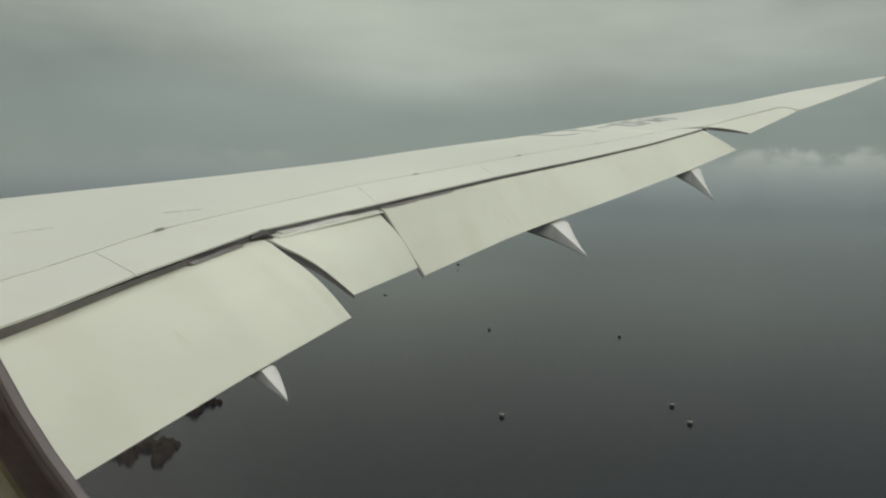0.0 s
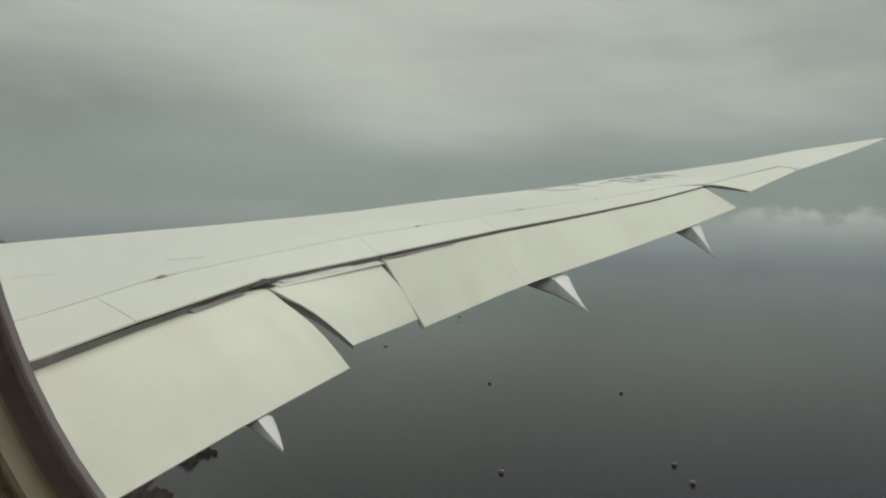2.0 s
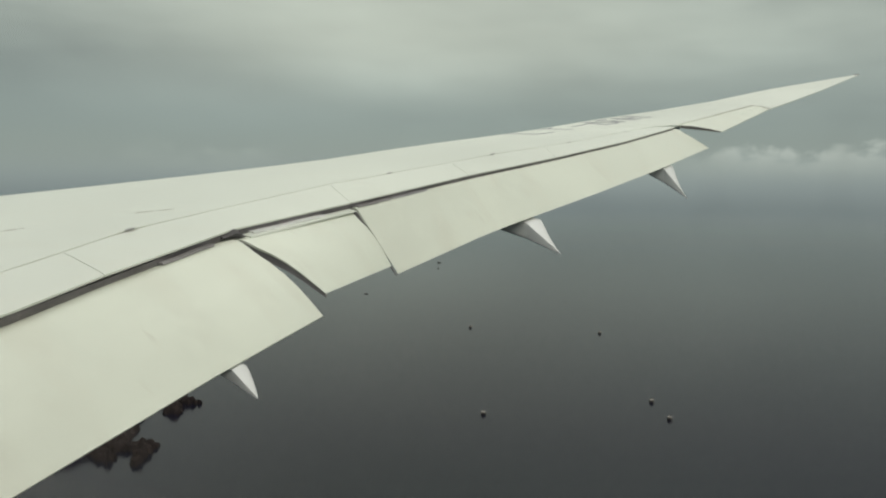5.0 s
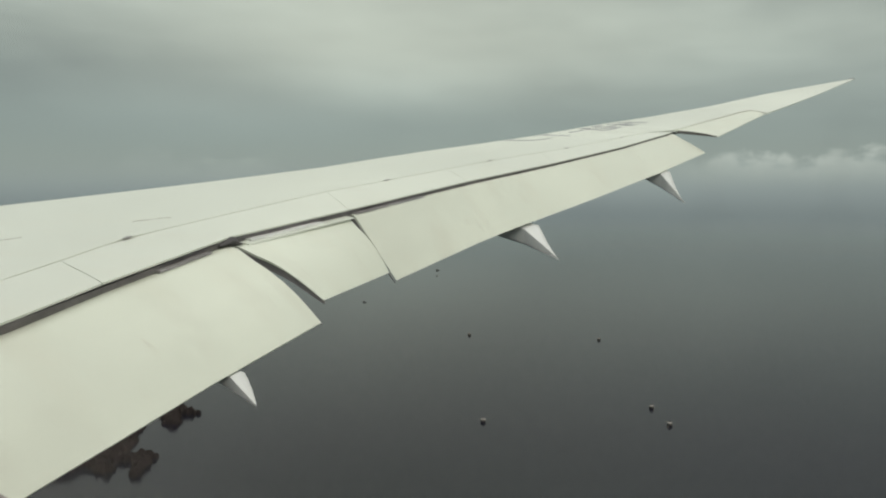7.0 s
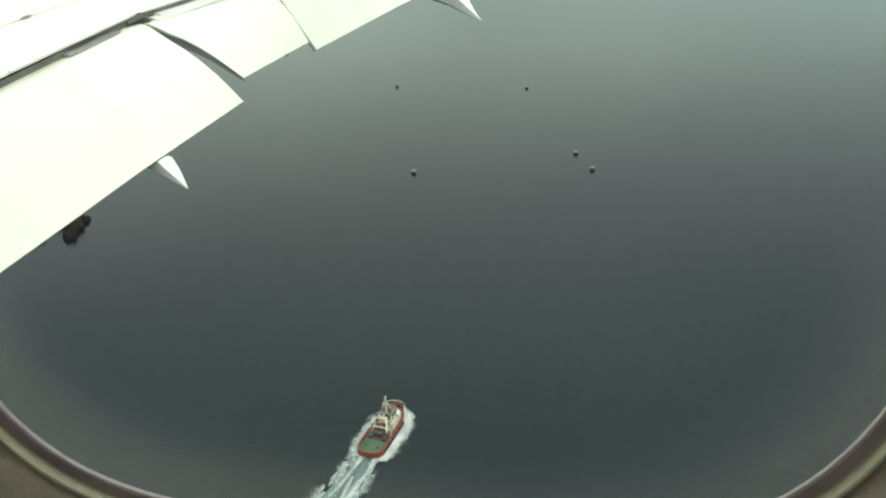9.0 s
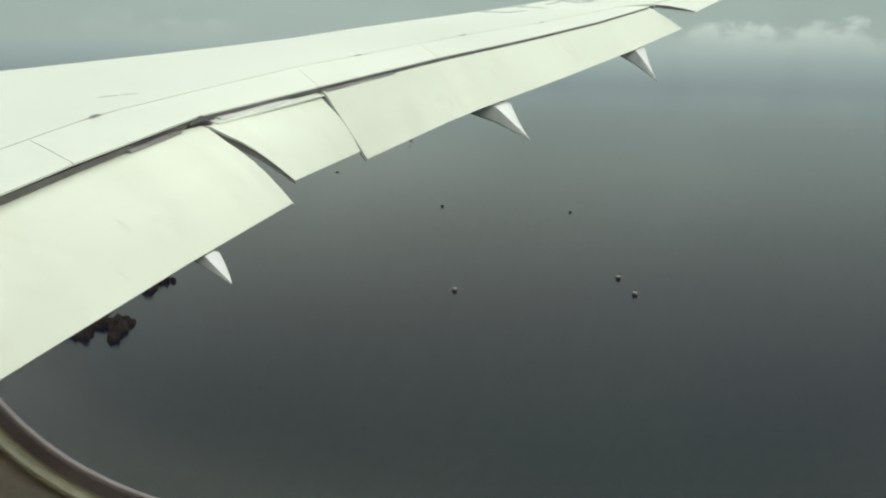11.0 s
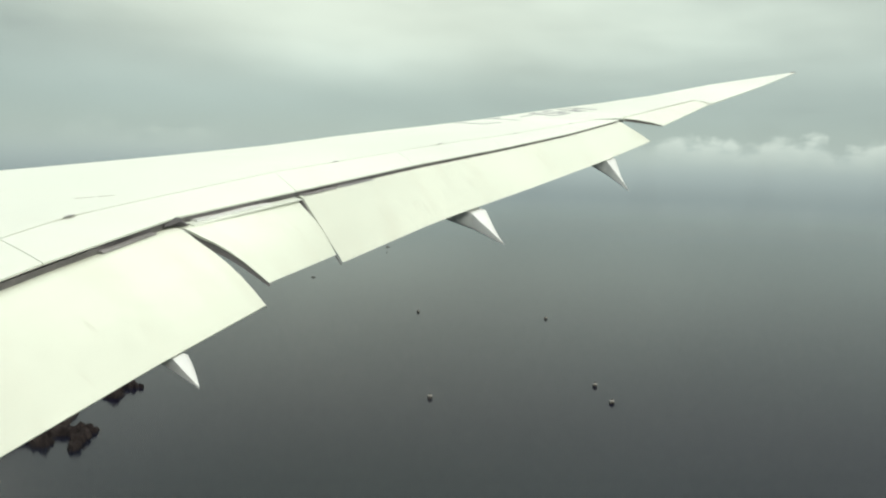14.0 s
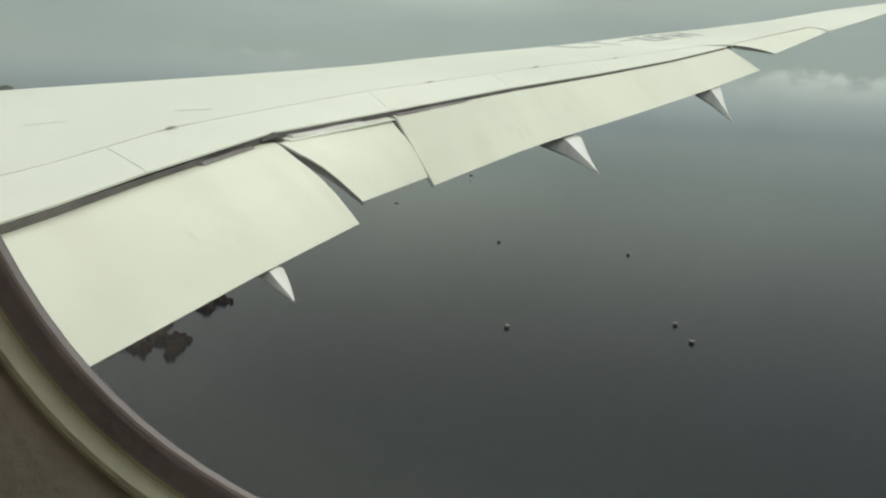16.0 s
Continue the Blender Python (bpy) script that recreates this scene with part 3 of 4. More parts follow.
def glass_material(name, ior, rim_reflection=0.0):
    """Clear glass; a translucent rim band, scaled by the last number, imitates the reflected surround."""
    m = bpy.data.materials.new(name)
    m.use_nodes = True
    n, l = m.node_tree.nodes, m.node_tree.links
    n.clear()
    clear_part, gloss, mix, fres, end = (n.new(k) for k in ("ShaderNodeBsdfTransparent", "ShaderNodeBsdfGlossy", "ShaderNodeMixShader", "ShaderNodeFresnel", "ShaderNodeOutputMaterial"))
    clear_part.inputs["Color"].default_value = (0.985, 0.99, 0.98, 1)
    gloss.inputs["Roughness"].default_value = 0.03
    fres.inputs["IOR"].default_value = ior
    l.new(fres.outputs[0], mix.inputs[0])
    l.new(clear_part.outputs[0], mix.inputs[1])
    l.new(gloss.outputs[0], mix.inputs[2])
    surface = mix.outputs[0]
    if rim_reflection:
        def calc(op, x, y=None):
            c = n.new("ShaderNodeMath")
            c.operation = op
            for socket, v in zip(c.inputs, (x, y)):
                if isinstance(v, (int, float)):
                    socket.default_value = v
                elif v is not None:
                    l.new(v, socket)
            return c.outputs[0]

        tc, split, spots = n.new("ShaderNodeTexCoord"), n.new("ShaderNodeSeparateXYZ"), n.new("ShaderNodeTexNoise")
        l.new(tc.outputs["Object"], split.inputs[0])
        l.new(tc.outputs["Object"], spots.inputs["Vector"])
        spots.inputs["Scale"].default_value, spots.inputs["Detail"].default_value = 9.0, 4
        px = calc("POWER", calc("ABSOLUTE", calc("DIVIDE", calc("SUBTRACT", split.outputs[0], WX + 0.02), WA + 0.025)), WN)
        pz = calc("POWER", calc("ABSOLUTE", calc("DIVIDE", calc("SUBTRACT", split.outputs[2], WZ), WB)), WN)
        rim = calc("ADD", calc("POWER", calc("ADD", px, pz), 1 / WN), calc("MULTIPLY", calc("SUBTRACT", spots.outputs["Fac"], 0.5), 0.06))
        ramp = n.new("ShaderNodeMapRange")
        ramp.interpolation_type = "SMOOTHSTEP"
        for key, v in (("From Min", 0.84), ("From Max", 1.06), ("To Max", rim_reflection)):
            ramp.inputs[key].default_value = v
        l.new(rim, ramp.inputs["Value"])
        # translucent band lightens the rim where the pane would mirror the surround
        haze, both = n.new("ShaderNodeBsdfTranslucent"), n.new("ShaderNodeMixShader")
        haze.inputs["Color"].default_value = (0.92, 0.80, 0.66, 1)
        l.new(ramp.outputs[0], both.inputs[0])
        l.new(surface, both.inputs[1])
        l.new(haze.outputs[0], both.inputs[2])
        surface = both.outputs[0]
    l.new(surface, end.inputs["Surface"])
    return m


pane = part("pane", loft([window_ring(0.2565, 0.095), window_ring(0.2590, 0.095)]), glass_material("window_glass", 1.24, 0.06), window, "clear curved-corner pane with a reflection band put in at its rim", smooth=False)
pane.data.materials.append(glass_material("window_glass_outside", 1 / 1.24))
for face in pane.data.polygons:
    face.material_index = 1 if face.center.y > 0.2585 else 0
pane.visible_shadow = False


def wall_with_hole(y_in, y_out, grow, half_x, low, high, flare=False):
    """A panel with a window's opening through it, y_in on the cabin's side."""
    bm = bmesh.new()
    n = 200

    def square(y):
        pts = []
        for i in range(n):
            a = 2 * math.pi * i / n
            ca, sa = math.cos(a), math.sin(a)
            k = min(half_x / max(abs(ca), 1e-6), (high if sa > 0 else low) / max(abs(sa), 1e-6))
            pts.append(Vector((WX + k * ca, y, WZ + k * sa)))
        return pts
    rows = [window_ring(y_out, grow), window_ring(y_in + 0.004, grow), window_ring(y_in, grow + 0.003)]
    if flare:
        rows += [window_ring(y_in - 0.004, grow + 0.008), window_ring(y_in - 0.012, grow + 0.018), window_ring(y_in - 0.022, grow + 0.038)]
    rows += [square(rows[-1][0].y), square(y_out)]
    rows = [[bm.verts.new(p) for p in r] for r in rows]
    for a, b in zip(rows, rows[1:] + rows[:1]):
        for i in range(n):
            bm.faces.new((a[i], a[(i + 1) % n], b[(i + 1) % n], b[i]))
    return bm


# lining panels, one window each, on both sides of the cabin, and the skin outside
PITCH = 0.78
panel = bm_object("wall_outboard", wall_with_hole(0.2204, 0.235, 0.0114, PITCH / 2, 1.60, 0.95, True), M_WALL)
panel.matrix_world = TILT
tagged(panel, "grey plastic cabin lining round the window", "wall", kind="structure")
hull_panel = bm_object("wall_skin", wall_with_hole(0.2615, 0.275, 0.13, PITCH / 2, 2.6, 2.05), M_SKIN)
hull_panel.matrix_world = TILT
tagged(hull_panel, "grey painted outer skin of the fuselage", "fuselage", kind="structure")
sleeve = bm_object("trim", hoop([(0.2395, 0.020), (0.2395, 0.030), (0.2615, 0.125), (0.2615, 0.120)]), M_REVEAL)
sleeve.matrix_world = TILT
tagged(sleeve, "pale sleeve between lining and skin", "trim", kind="structure")
for k in (-2, -1, 1, 2):
    for ob in (panel, hull_panel, sleeve):
        copy_thing(ob, TILT @ pose(k * PITCH, 0, 0))
for k in (-2, -1, 0, 1, 2):
    copy_thing(panel, TILT @ pose(k * PITCH + 2 * WX, -4.86, 0, 0, 0, 180))


def cabin_side(name, lo, hi, mat, label, category):
    ob = bm_object(name, box(lo, hi), mat, False)
    ob.matrix_world = TILT
    tagged(ob, label, category, kind="structure")


X0, X1, Y0, Y1 = WX - 2.5 * PITCH, WX + 2.5 * PITCH, -5.10, 0.212
cabin_side("wall_forward", (X0 - 0.08, Y0, -1.396), (X0, Y1, 1.154), M_WALL, "plain grey cabin partition", "wall")
cabin_side("wall_aft", (X1, Y0, -1.396), (X1 + 0.08, Y1, 1.154), M_WALL, "plain grey cabin partition", "wall")
cabin_side("floor", (X0 - 0.08, Y0, -1.46), (X1 + 0.08, Y1 + 0.04, -1.396), M_WALL, "plain grey cabin floor", "floor")
cabin_side("ceiling", (X0 - 0.08, Y0, 1.154), (X1 + 0.08, Y1 + 0.04, 1.22), M_WALL, "plain grey cabin ceiling", "ceiling")
cabin_side("wall_skin", (-12.0, 0.2635, -2.39), (X0 - 0.002, 0.2745, 2.25), M_SKIN, "grey painted outer skin of the fuselage", "fuselage")
cabin_side("wall_skin", (X1 + 0.002, 0.2635, -2.39), (9.0, 0.2745, 2.25), M_SKIN, "grey painted outer skin of the fuselage", "fuselage")

# ---------------------------------------------------------------- small things on the wing
def wing_top(x, y):
    """Height of the wing's upper skin at a place of the plan."""
    ring = wing_ring(y)[:14]
    return float(np.interp(x, [p[0] for p in ring], [p[2] for p in ring]))


def skin_bar(a, b, half, lift=0.004):
    """A flat painted bar on the wing's top from plan point a to b."""
    a, b = Vector((*a, 0)), Vector((*b, 0))
    d = (b - a).normalized()
    side = Vector((-d.y, d.x, 0)) * half
    rings = []
    for k in range(5):
        c = a.lerp(b, k / 4)
        p, q = c + side, c - side
        zp, zq = wing_top(p.x, p.y) + lift, wing_top(q.x, q.y) + lift
        rings.append([(p.x, p.y, zp), (q.x, q.y, zq), (q.x, q.y, zq - 0.006), (p.x, p.y, zp - 0.006)])
    return loft(rings)


# plain bars in place of the painted registration, in line with the leading edge
mark_u, mark_v = Vector((0.62, 0.785)), Vector((-0.785, 0.62))
mark_o = Vector((-2.72, 17.15))
for a, b, half in (((0.0, 0.02), (0.56, 0.02), 0.045), ((0.0, 0.98), (0.56, 0.98), 0.045), ((0.03, 0.08), (0.03, 0.92), 0.05),
                   ((0.92, 0.98), (1.46, 0.98), 0.045), ((1.19, 0.02), (1.19, 0.92), 0.05),
                   ((1.76, 0.60), (2.22, 0.60), 0.045),
                   ((2.34, 0.05), (2.50, 0.98), 0.05), ((2.34, 0.02), (2.76, 0.02), 0.045), ((2.60, 0.98), (2.80, 0.05), 0.045),
                   ((2.95, 0.02), (2.98, 0.98), 0.05), ((3.02, 0.98), (3.36, 0.98), 0.045), ((3.02, 0.50), (3.36, 0.50), 0.045), ((3.38, 0.05), (3.38, 0.46), 0.045),
                   ((3.54, 0.02), (3.54, 0.98), 0.05), ((3.58, 0.50), (3.92, 0.50), 0.045), ((3.95, 0.02), (3.95, 0.98), 0.05)):
    p, q = mark_o + mark_u * a[0] + mark_v * a[1], mark_o + mark_u * b[0] + mark_v * b[1]
    part("marking_bar", skin_bar(p[:], q[:], half, 0.004 + 0.001 * (a[0] == b[0])), M_MARK, wing, smooth=False)

for a, b in (((-6.22, 5.82), (-6.12, 5.93)), ((-6.08, 5.96), (-6.00, 6.05)), ((-5.98, 6.07), (-5.95, 6.10)), ((-5.40, 7.02), (-5.26, 7.14)), ((-5.23, 7.17), (-5.10, 7.28))):
    part("stencil_bar", skin_bar(a, b, 0.007), M_HINGE, wing, smooth=False)


def hinge_knuckle(y):
    h, g = hinge_point(y), hinge_point(y + 0.2)
    d = (g - h).normalized()
    c = [h + Vector((0.02, 0, 0.006)) + d * t for t in (-0.065, -0.045, -0.015, 0.015, 0.045, 0.065)]
    return tube(c, [0.004, 0.008, 0.010, 0.010, 0.008, 0.004], sides=10)


for y in (3.4, 6.06, 10.52, 12.86, 15.2, 17.4):
    part("hinge_knuckle", hinge_knuckle(y), M_PIPE, wing, "small grey hinge bump")

# brackets, rods and seals that show in the slot
random.seed(5)
for y in (6.86, 7.05, 8.3, 8.5, 8.64, 8.8, 9.1, 9.25, 9.4, 9.7, 13.6):
    t = te_point(y)
    w = random.uniform(0.03, 0.08)
    part("slot_bracket", box(t + Vector((-0.15, -0.7 * w, -0.17)), t + Vector((0.015, 0.7 * w, -0.085)), bevel=0.012), M_BRACKET, wing, "bare metal bracket in the slot", smooth=False)
# the angular bracket where the trailing edge bends, and pale plates over the flaps' inner ends
rings = []
for dy, dx, up, low in ((-0.13, -0.02, -0.045, -0.075), (-0.05, 0.016, -0.020, -0.080), (0.0, 0.024, -0.002, -0.085), (0.04, 0.030, -0.014, -0.090), (0.07, 0.045, -0.055, -0.095), (0.14, 0.040, -0.080, -0.098)):
    t = te_point(6.48 + dy)
    rings.append([t + Vector((-0.06, 0, up - 0.012)), t + Vector((dx, 0, up)), t + Vector((dx + 0.02, 0, 0.5 * (up + low))), t + Vector((dx, 0, low)), t + Vector((-0.06, 0, low))])
part("corner_bracket", loft(rings), M_BRACKET, wing, "dark angular bracket at the bend of the trailing edge", smooth=False)
for y0, y1, dx, dz, mat in ((5.55, 6.2, 0.016, -0.074, M_WEB), (6.78, 8.25, 0.035, -0.070, M_FAIR), (9.06, 9.62, 0.022, -0.066, M_WEB), (9.66, 10.3, 0.020, -0.064, M_PIPE)):
    rings = []
    for k in range(4):
        t = te_point(y0 + (y1 - y0) * k / 3, dx, dz - 0.006 * (k % 2))
        rings.append([t + Vector((-0.09, 0, 0.012)), t + Vector((0, 0, 0.004)), t + Vector((0.006, 0, -0.014)), t + Vector((-0.09, 0, -0.012))])
    part("slot_plate", loft(rings), mat, wing, "small plate in the slot ahead of the flap", smooth=False)
part("drive_rod", tube([te_point(y, -0.10, -0.15) for y in (6.0, 6.5, 7.2, 8.0, 8.96)], 0.022), M_PIPE, wing, "bare metal drive rod")
part("drive_rod", tube([te_point(y, -0.10, -0.14) for y in (8.97, 9.8, 11.0, 12.5)], 0.018), M_PIPE, wing, "bare metal drive rod")
# fixed strip ahead of the flaperon
rings = []
for k in range(6):
    y = 6.66 + (8.94 - 6.66) * k / 5
    t = te_point(y)
    rings.append([t + Vector(v) for v in ((-0.02, 0, -0.078), (0.085, 0, -0.098), (0.090, 0, -0.115), (-0.02, 0, -0.115))])
part("slot_strip", loft(rings), M_WING, wing, "narrow white strip ahead of the flaperon")
# dark grey strips down the sides of the flap ends
for y, off, th, power, shape, dip in ((6.485, (0.93, 0.79), 0.13, 0.8, SHAPE, 0.032), (9.01, (0.57, 0.90), 0.055, 0.9, FLAT, 0.02)):
    rings = []
    for u, v in shape[5:]:
        t = te_point(y) + Vector((off[0] * u, 0, -off[1] * v - 0.02 - dip * max(0, 1 - u / 0.5)))
        d = th * max(0.0, 1.0 - u) ** power + 0.012
        rings.append([t, t + Vector((0, 0.012, 0)), t + Vector((-0.5 * d, 0.012, -0.8 * d)), t + Vector((-0.5 * d, 0, -0.8 * d))])
    part("flap_end_strip", loft(rings), M_WEB, wing, "dark strip along the flap's end")
# the small lamp lens at the tip
tip = Vector((5.96, 27.34, 3.987))
part("tip_lamp", tube([tip + Vector((-0.16, -0.06, 0.0)), tip + Vector((-0.05, 0.0, 0.003)), tip + Vector((0.03, 0.03, 0.006))], [0.012, 0.026, 0.010], sides=10), M_MARK, wing, "dark lamp lens at the tip")

# ---------------------------------------------------------------- the tug on the water
M_ORANGE = material("orange_hull_paint", (0.205, 0.042, 0.025), 0.55, vary=0.2, scale=0.5, fine=5)
M_GREEN = material("green_deck_paint", (0.045, 0.085, 0.042), 0.7, vary=0.2, scale=0.4, fine=4)
M_WHITE = material("cream_ship_paint", (0.58, 0.55, 0.44), 0.5, vary=0.07, scale=0.6, fine=6)
M_DARK = material("dark_ship_gear", (0.055, 0.05, 0.045), 0.65, vary=0.3, scale=0.8, fine=6)
M_BROWN = material("red_brown_deck", (0.17, 0.075, 0.05), 0.7, vary=0.2, scale=0.5, fine=5)
M_ROOF = material("grey_brown_roof", (0.15, 0.125, 0.10), 0.7, vary=0.3, scale=0.5, fine=3)
M_PANE = material("dark_bridge_glass", (0.03, 0.035, 0.04), 0.12, vary=0.1, scale=1, fine=4)
M_FOAM = material("sea_foam", (0.46, 0.48, 0.45), 0.8, vary=0.3, scale=0.25, fine=1.5, tint=(0.20, 0.25, 0.24))
M_WASH = material("churned_water", (0.115, 0.175, 0.16), 0.5, vary=0.3, scale=0.55, fine=2.2, tint=(0.008, 0.022, 0.024))
run = M_WASH.node_tree.nodes.new("ShaderNodeMapping")            # streaks along the wake
run.inputs["Scale"].default_value = (1.0, 0.10, 1.0)
for node in M_WASH.node_tree.nodes:
    if node.type == "TEX_COORD":
        M_WASH.node_tree.links.new(node.outputs["Object"], run.inputs["Vector"])
for node in M_WASH.node_tree.nodes:
    if node.type == "TEX_NOISE":
        M_WASH.node_tree.links.new(run.outputs[0], node.inputs["Vector"])

TUG = pose(-61.5, 215.2, SEA, 0, 0, -9.0)


def plan_half(f, beam):
    """Half breadth of the hull at f, from 0 at the rounded stern to 1 at the blunt bow."""
    if f < 0.16:
        return beam * (0.30 + 0.70 * math.sqrt(max(0.0, 1 - (1 - f / 0.16) ** 2)))
    if f < 0.62:
        return beam
    return beam * max(0.0, 1 - ((f - 0.62) / 0.38) ** 2.5) ** 0.58


def hull_outline(length, beam, z, count=28):
    fs = [0.0, 0.006, 0.018] + [k / count for k in range(1, count)] + [0.985, 0.997]
    right = [(plan_half(f, beam), (f - 0.5) * length, z) for f in fs]
    return right + [(0, 0.5 * length, z)] + [(-x, y, zz) for x, y, zz in reversed(right)]


def sheer(p, lift=1.0):
    return (p[0], p[1], p[2] + lift * max(0, p[1] / 14) ** 2 * 1.3)


tug = thing("tugboat", "orange tugboat with cream deckhouse and green aft deck under way", "boat", TUG)
hull = part("hull", loft([hull_outline(26.8, 4.1, -1.2), hull_outline(27.6, 4.5, 0.3), [sheer(p) for p in hull_outline(28.2, 4.7, 1.7)], hull_outline(26.4, 4.1, 1.2)]), M_ORANGE, tug, "orange painted hull")
rail_out, rail_in = [sheer(p) for p in hull_outline(28.3, 4.78, 1.65)], [sheer(p) for p in hull_outline(27.5, 4.38, 1.65)]
rail_in_top, rail_top = [sheer(p) for p in hull_outline(27.5, 4.40, 2.75)], [sheer(p) for p in hull_outline(28.3, 4.80, 2.75)]
bm = bmesh.new()
rows = [[bm.verts.new(p) for p in r] for r in (rail_out, rail_top, rail_in_top, rail_in)]
for a, b in zip(rows, rows[1:] + rows[:1]):
    for i in range(len(a)):
        j = (i + 1) % len(a)
        bm.faces.new((a[i], a[j], b[j], b[i]))
part("bulwark", bm, M_ORANGE, tug, "orange bulwark round the deck")


def deck_piece(f0, f1, z, mat, name, label):
    n = 10
    right = [(plan_half(f0 + (f1 - f0) * k / n, 4.36), (f0 + (f1 - f0) * k / n - 0.5) * 27.6, z) for k in range(n + 1)]
    ring = [sheer(p) for p in right + [(-x, y, zz) for x, y, zz in reversed(right)]]
    part(name, loft([ring, [(x, y, zz + 0.06) for x, y, zz in ring]]), mat, tug, label, smooth=False)


deck_piece(0.01, 0.30, 1.70, M_GREEN, "aft_deck", "green painted aft deck")
deck_piece(0.302, 0.46, 1.70, M_DARK, "winch_deck", "dark working deck")
deck_piece(0.462, 0.97, 1.70, M_BROWN, "fore_deck", "red-brown fore deck")


def house(x, y0, y1, z0, z1, rake, mat, name, parent, label=""):
    bm = bmesh.new()
    ring = lambda k, z, d: [(-k, y0 + d, z), (k, y0 + d, z), (k, y1 - 1.2 - d, z), (k * 0.72, y1 - d, z), (-k * 0.72, y1 - d, z), (-k, y1 - 1.2 - d, z)]
    return part(name, loft([ring(x, z0, 0), ring(x - rake, z1, rake)], bm), mat, parent, label, smooth=False)


house(3.4, 0.4, 9.6, 1.75, 4.6, 0.05, M_WHITE, "deckhouse", tug, "cream deckhouse")
house(3.25, 0.2, 9.4, 4.4, 4.52, 0.0, M_BROWN, "boat_deck", tug, "red-brown boat deck")
bridge = house(2.5, 2.4, 8.0, 4.52, 7.2, 0.3, M_WHITE, "wheelhouse", tug, "cream wheelhouse")
house(2.45, 2.3, 7.95, 7.2, 7.4, -0.1, M_ROOF, "wheelhouse_roof", tug, "grey-brown wheelhouse roof")
for sx in (-1, 1):
    for k in range(4):
        y = 2.9 + k * 1.0
        part("bridge_window", box((sx * 2.34 - 0.1, y, 5.75), (sx * 2.34 + 0.1, y + 0.75, 6.75)), M_PANE, bridge, "dark bridge window", smooth=False)
    part("funnel", loft([[(sx * 2.2 + 0.5 * math.cos(a) * w, 0.6 + 0.8 * math.sin(a) * w, z) for a in [2 * math.pi * i / 14 for i in range(14)]] for z, w in ((4.5, 1.0), (7.0, 0.92), (7.3, 0.8))]), M_DARK, tug, "dark funnel")
    part("hand_rail", tube([(sx * 3.4, -1.4, 5.4), (sx * 3.4, 3.0, 5.4), (sx * 3.2, 7.5, 5.4), (sx * 2.2, 9.1, 5.4)], 0.07, sides=6), M_WHITE, tug)
    part("bitt", tube([(sx * 2.2, -9.8, 1.7), (sx * 2.2, -9.8, 2.6)], 0.22, sides=10), M_DARK, tug)
    part("tow_bow_leg", tube([(sx * 3.9, -2.6, 1.7), (sx * 3.4, -2.6, 4.6), (sx * 0.2, -2.6, 5.2)], 0.18, sides=8), M_WHITE, tug, "white towing bow")
for k in range(3):
    part("bridge_window", box((-1.6 + k * 1.1, 7.55, 5.75), (-0.7 + k * 1.1, 7.95, 6.75)), M_PANE, bridge, "dark bridge window", smooth=False)
part("mast", tube([(0, 3.4, 7.3), (0, 3.1, 10.2), (0, 2.9, 13.4)], [0.36, 0.26, 0.18], sides=10), M_WHITE, tug, "tall white mast")
part("mast_yard", tube([(-1.3, 3.0, 11.0), (1.3, 3.0, 11.0)], 0.12, sides=6), M_WHITE, tug)
part("mast_yard", tube([(-0.8, 2.95, 12.4), (0.8, 2.95, 12.4)], 0.10, sides=6), M_WHITE, tug)
part("radar", box((-1.2, 3.4, 10.3), (1.2, 3.75, 10.6), bevel=0.08), M_WHITE, tug, "white radar bar", smooth=False)
part("mast_lamp", tube([(0, 2.9, 13.3), (0, 2.9, 13.9)], 0.30, sides=8), M_WHITE, tug)
part("tow_winch", tube([(-1.7, -3.4, 2.9), (1.7, -3.4, 2.9)], 0.95, sides=16), M_DARK, tug, "dark towing winch drum")
part("winch_frame", box((-2.1, -4.3, 1.75), (2.1, -2.9, 2.5), bevel=0.1), M_BROWN, tug, smooth=False)
part("fore_winch", tube([(-1.0, 10.6, 3.0), (1.0, 10.6, 3.0)], 0.5, sides=12), M_DARK, tug)
part("life_raft", tube([(2.8, 1.4, 5.0), (2.8, 2.9, 5.0)], 0.36, sides=12), M_WHITE, tug, "white life raft canister")
part("life_raft", tube([(-2.9, 0.2, 5.0), (-2.9, 1.7, 5.0)], 0.36, sides=12), M_WHITE, tug, "white life raft canister")


def tyre(c, turn):
    m = Matrix.Translation(c) @ Matrix.Rotation(turn, 4, "Z")
    bm = bmesh.new()
    rows = []
    for i in range(14):
        a = 2 * math.pi * i / 14
        rows.append([bm.verts.new(m @ Vector((0.2 * math.cos(b), (0.55 + 0.2 * math.sin(b)) * math.cos(a), (0.55 + 0.2 * math.sin(b)) * math.sin(a)))) for b in [2 * math.pi * j / 7 for j in range(7)]])
    for i in range(14):
        for j in range(7):
            bm.faces.new((rows[i][j], rows[i][(j + 1) % 7], rows[(i + 1) % 14][(j + 1) % 7], rows[(i + 1) % 14][j]))
    return bm


for k in range(6):
    for sx in (-1, 1):
        y = -9 + k * 3.1
        part("tyre_fender", tyre(Vector((sx * 4.95, y, 1.5)), 0.0), M_DARK, tug, "black tyre fender")

